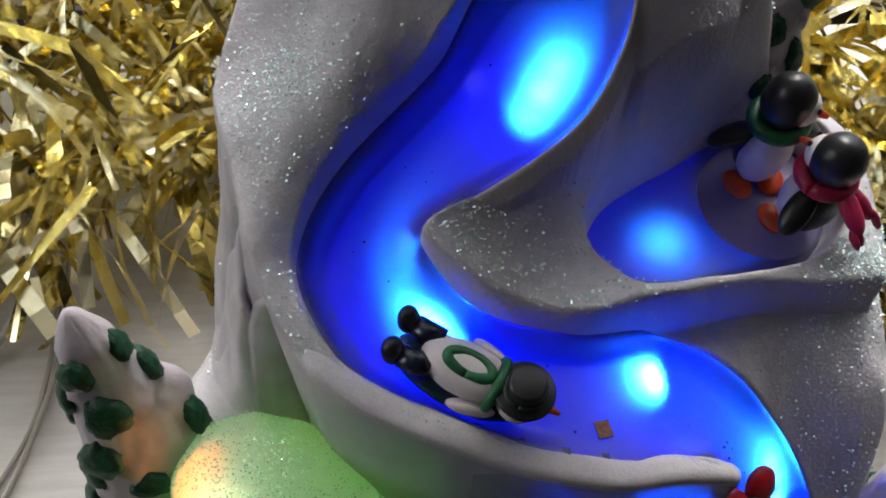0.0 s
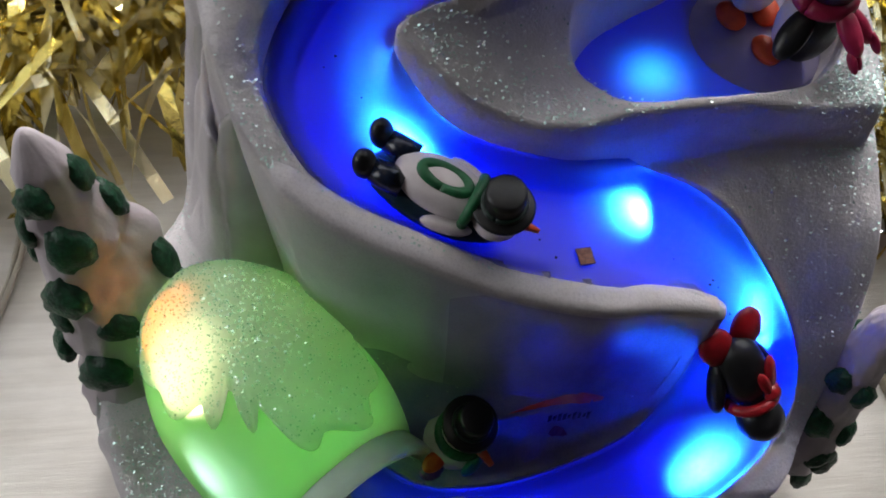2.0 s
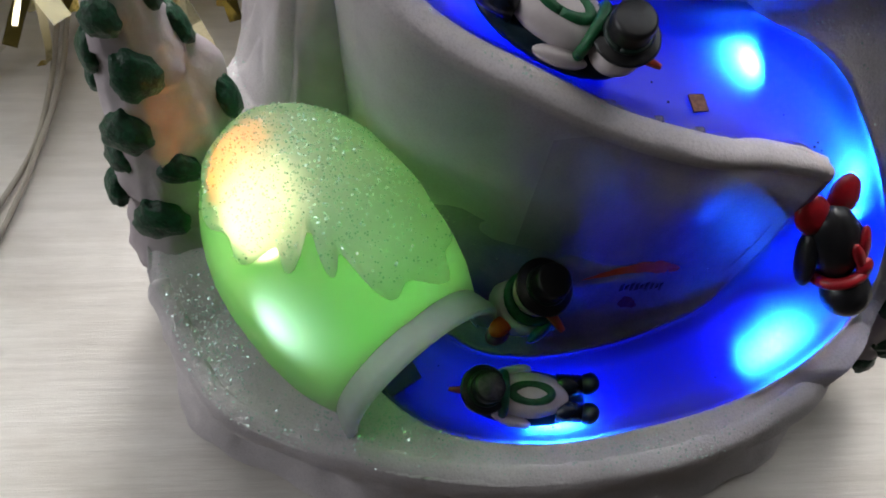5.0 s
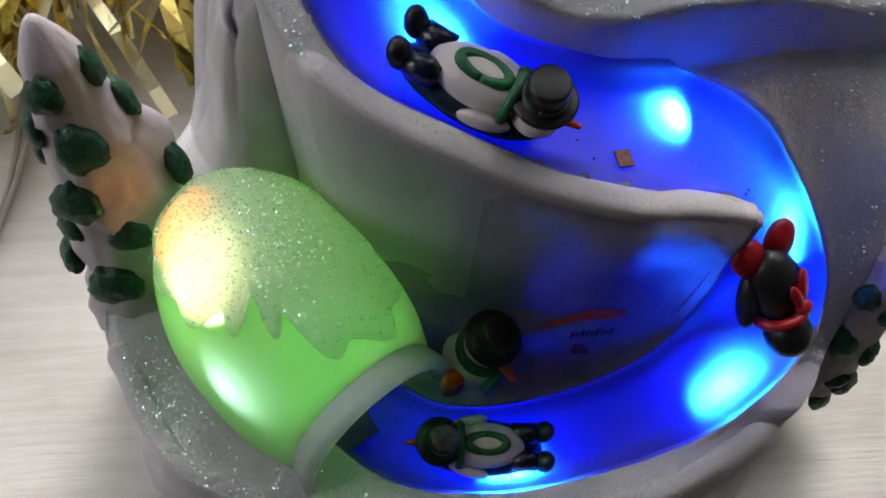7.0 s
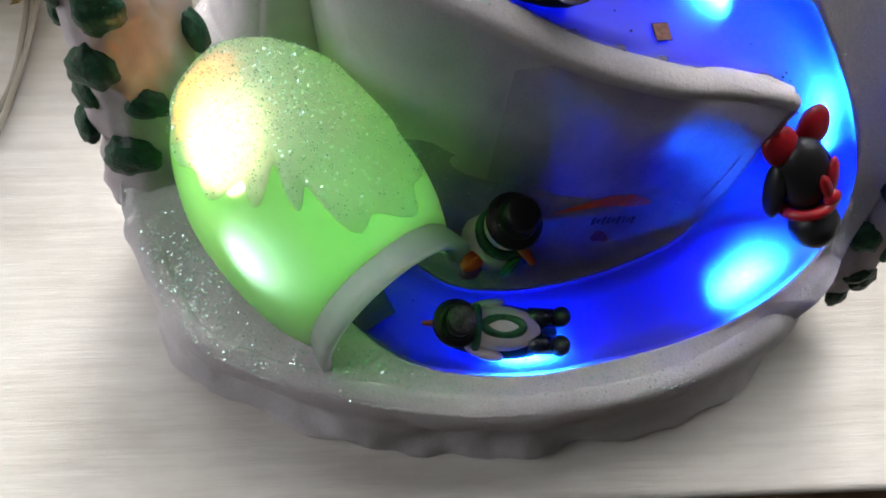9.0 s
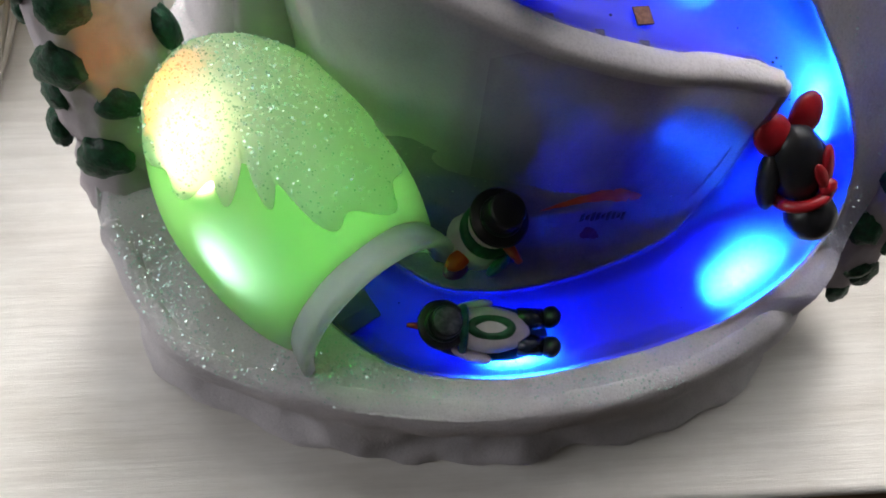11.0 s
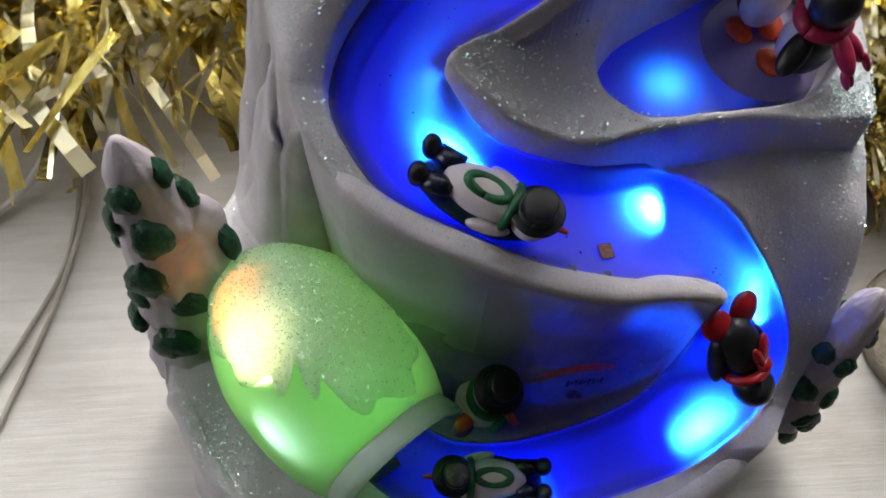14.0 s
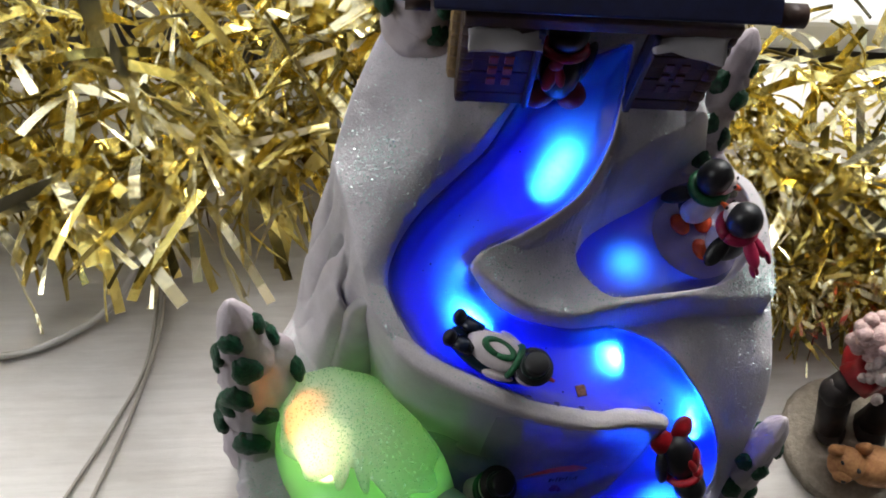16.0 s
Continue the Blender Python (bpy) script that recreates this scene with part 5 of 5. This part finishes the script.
# ---- tinsel ----
def garland(label, core, count, reach, wide, seed, spread=0.016, thin=1.0):
    rnd = random.Random(seed)
    line = smooth_line(core, 12)
    top = thing("tinsel_garland", label, "tinsel")
    bm = bmesh.new()
    tube(bm, [tuple(p) for p in line], 0.0012, 0, 6)
    part("core_wire", bm, DARKFOIL, top)

    def strip(vs, fs, width, length):
        i = rnd.randrange(len(line) - 1)
        p = Vector(line[i]) + (Vector(line[i + 1]) - Vector(line[i])) * rnd.random() + Vector((rnd.gauss(0, 0.012), rnd.gauss(0, spread), rnd.gauss(0, 0.008)))
        p.z = max(p.z, 0.008)
        d = Vector((rnd.gauss(0, 0.9), rnd.gauss(-0.55, 0.9), rnd.gauss(0.15, 0.8))).normalized()
        side = d.cross(Vector((rnd.gauss(0, 1), rnd.gauss(0, 1), rnd.gauss(0, 1)))).normalized()
        n = 6
        curl, twist, base = rnd.gauss(0, 0.07), rnd.gauss(0, 0.16), len(vs)
        for k in range(n + 1):
            vs.append(tuple(p - side * width / 2))
            vs.append(tuple(p + side * width / 2))
            d = (d + Vector((0, 0, -0.10)) + side.cross(d) * curl).normalized()
            side = (Matrix.Rotation(twist, 3, d) @ side)
            side = (side - d * side.dot(d)).normalized()
            p = p + d * (length / n)
            if p.z < 0.003:
                p.z = 0.003 + 0.002 * rnd.random()
        for k in range(n):
            a = base + 2 * k
            fs.append((a, a + 1, a + 3, a + 2))

    for nm, mat_, share, w0, w1 in (("foil_strip", GOLD, 0.42, 0.0016, 0.0064), ("pale_strip", PALEGOLD, 0.34, 0.0016, 0.0068), ("dark_strip", DARKFOIL, 0.08, 0.0008, 0.0022)):
        vs, fs = [], []
        for _ in range(int(count * share)):
            strip(vs, fs, thin * rnd.uniform(w0, w1), reach * rnd.uniform(0.5, 1.4))
        me = bpy.data.meshes.new(nm)
        me.from_pydata(vs, [], fs)
        me.materials.append(mat_)
        ob = tagged(new(nm, me), kind="stuff")
        ob.parent = top
    for k in range(wide):
        vs, fs = [], []
        strip(vs, fs, rnd.uniform(0.0050, 0.0125), reach * rnd.uniform(0.5, 0.9))
        me = bpy.data.meshes.new("wide_strip")
        me.from_pydata(vs, [], fs)
        me.materials.append((PALEGOLD, GOLD)[k % 2])
        ob = new("wide_strip", me)
        ob.parent = top
    return top


garland("shiny gold foil tinsel garland lying behind the ornament", [(-0.46, 0.22, 0.04), (-0.36, 0.20, 0.05), (-0.27, 0.195, 0.045), (-0.19, 0.20, 0.055), (-0.13, 0.215, 0.055), (-0.085, 0.25, 0.05)], 560, 0.060, 110, 4)
garland("shiny gold foil tinsel garland heaped along the wall", [(-0.5, 0.27, 0.05), (-0.35, 0.265, 0.06), (-0.22, 0.27, 0.06), (-0.10, 0.285, 0.06), (-0.04, 0.30, 0.06)], 620, 0.060, 90, 5)
garland("shiny gold foil tinsel garland along the window sill", [(-0.5, 0.34, 0.05), (-0.35, 0.335, 0.06), (-0.22, 0.34, 0.06), (-0.10, 0.34, 0.06), (-0.02, 0.345, 0.06)], 560, 0.060, 60, 7)
garland("shiny gold foil tinsel garland beside the ornament", [(0.15, 0.27, 0.05), (0.185, 0.225, 0.045), (0.235, 0.20, 0.04), (0.30, 0.205, 0.04), (0.42, 0.22, 0.04)], 760, 0.050, 60, 6)

garland("bunched gold foil tinsel with short fine strips", [(0.155, 0.165, 0.03), (0.19, 0.165, 0.03), (0.23, 0.168, 0.028), (0.28, 0.172, 0.028), (0.36, 0.18, 0.028)], 2600, 0.028, 6, 9, 0.012, 0.55)
garland("loose gold foil tinsel on the window sill", [(0.10, 0.33, 0.05), (0.17, 0.31, 0.05), (0.25, 0.29, 0.05), (0.34, 0.28, 0.05), (0.45, 0.29, 0.05)], 170, 0.060, 20, 10, 0.022)

# ---- cables ----
def cable(label, pts, radius, material, name="cable"):
    bm = bmesh.new()
    tube(bm, [tuple(p) for p in smooth_line(pts, 8)], radius, 0, 10)
    return tagged(part(name, bm, material), label, "cable")


cable("white round cable curving over the table", [(-0.40, 0.085, 0.003), (-0.31, 0.098, 0.003), (-0.257, 0.106, 0.003), (-0.235, 0.112, 0.003), (-0.208, 0.129, 0.004), (-0.192, 0.148, 0.010), (-0.183, 0.170, 0.02), (-0.178, 0.2, 0.02)], 0.0020, CABLE_WHITE)
cable("thin grey cable lying on the table", [(-0.178, 0.19, 0.01), (-0.176, 0.150, 0.003), (-0.175, 0.126, 0.002), (-0.177, 0.099, 0.002), (-0.190, 0.066, 0.002), (-0.207, 0.030, 0.002), (-0.225, -0.01, 0.002), (-0.24, -0.035, 0.002)], 0.0012, CABLE_GREY)
cable("thin grey cable lying on the table", [(-0.174, 0.19, 0.012), (-0.172, 0.150, 0.003), (-0.1715, 0.126, 0.0025), (-0.174, 0.099, 0.004), (-0.181, 0.070, 0.002), (-0.193, 0.030, 0.002), (-0.205, -0.01, 0.002), (-0.215, -0.035, 0.002)], 0.0012, CABLE_GREY)

# ---- second figurine ----
bm = bmesh.new()
FX, FY = 0.222, 0.072
cone(bm, (FX, FY, 0.0), (FX, FY, 0.0055), 0.0375, 0.0365, 0, 48)
blob(bm, (FX, FY, 0.0052), (0.0362, 0.0362, 0.0034), 0, None, 56, 16)
cone(bm, (0.2105, 0.0965, 0.045), (0.2035, 0.0915, 0.034), 0.0088, 0.0085, 1, 24)
cone(bm, (0.2035, 0.0915, 0.036), (0.2085, 0.0770, 0.012), 0.0085, 0.0078, 1, 24)
blob(bm, (0.2035, 0.0915, 0.036), (0.0088, 0.0088, 0.0088), 1)
blob(bm, (0.2090, 0.0755, 0.012), (0.0084, 0.0090, 0.0062), 1)
cone(bm, (0.2400, 0.0880, 0.040), (0.2330, 0.0800, 0.010), 0.0100, 0.0090, 1, 24)
blob(bm, (0.2330, 0.0780, 0.011), (0.0095, 0.0110, 0.0062), 1)
blob(bm, (0.2260, 0.1060, 0.046), (0.0200, 0.0170, 0.0180), 2, None, 32, 20)
cone(bm, (0.2180, 0.1010, 0.052), (0.2095, 0.0955, 0.043), 0.0108, 0.0104, 2, 24)
rf = random.Random(77)
for k in range(46):
    a, b = rf.uniform(0, 6.28), rf.uniform(-0.6, 1.0)
    blob(bm, (0.2130 + 0.0105 * math.cos(a), 0.1120 + 0.0090 * math.sin(a), 0.069 + 0.0085 * b), (0.0042, 0.0040, 0.0038), 3, None, 10, 7)
blob(bm, (0.2130, 0.1120, 0.069), (0.0115, 0.0100, 0.0110), 3)
for k in range(34):
    blob(bm, (0.2150 + rf.gauss(0, 0.0045), 0.0990 + rf.gauss(0, 0.0035), 0.060 + rf.gauss(0, 0.0045)), (0.0030, 0.0030, 0.0046), 5, None, 10, 7)
blob(bm, (0.2200, 0.1090, 0.0795), (0.0085, 0.0080, 0.0060), 2)
blob(bm, (0.2280, 0.0560, 0.017), (0.0145, 0.0115, 0.0110), 4, None, 28, 16)
blob(bm, (0.2110, 0.0570, 0.020), (0.0102, 0.0092, 0.0090), 4, None, 28, 16)
blob(bm, (0.2075, 0.0505, 0.0205), (0.0052, 0.0046, 0.0045), 4)
blob(bm, (0.2062, 0.0468, 0.0222), (0.0014, 0.0012, 0.0012), 1, None, 10, 7)
for x, y in ((0.2050, 0.0555), (0.2135, 0.0515)):
    blob(bm, (x, y, 0.0275), (0.0012, 0.0012, 0.0012), 1, None, 10, 7)
for x, y in ((0.2030, 0.0625), (0.2185, 0.0635)):
    blob(bm, (x, y, 0.0275), (0.0040, 0.0034, 0.0040), 4)
for v in bm.verts:
    v.co += 0.0010 * noise.noise_vector(v.co * 160) + 0.0004 * noise.noise_vector(v.co * 620)
for v in bm.verts:
    v.co.z = max(v.co.z, 0.0005)
tagged(part("bearded_figurine", bm, [STONE, BROWNBLACK, RED, BEARD, BEAR, CURLS]), "painted red figurine with a toy bear on a sandy base", "figurine")
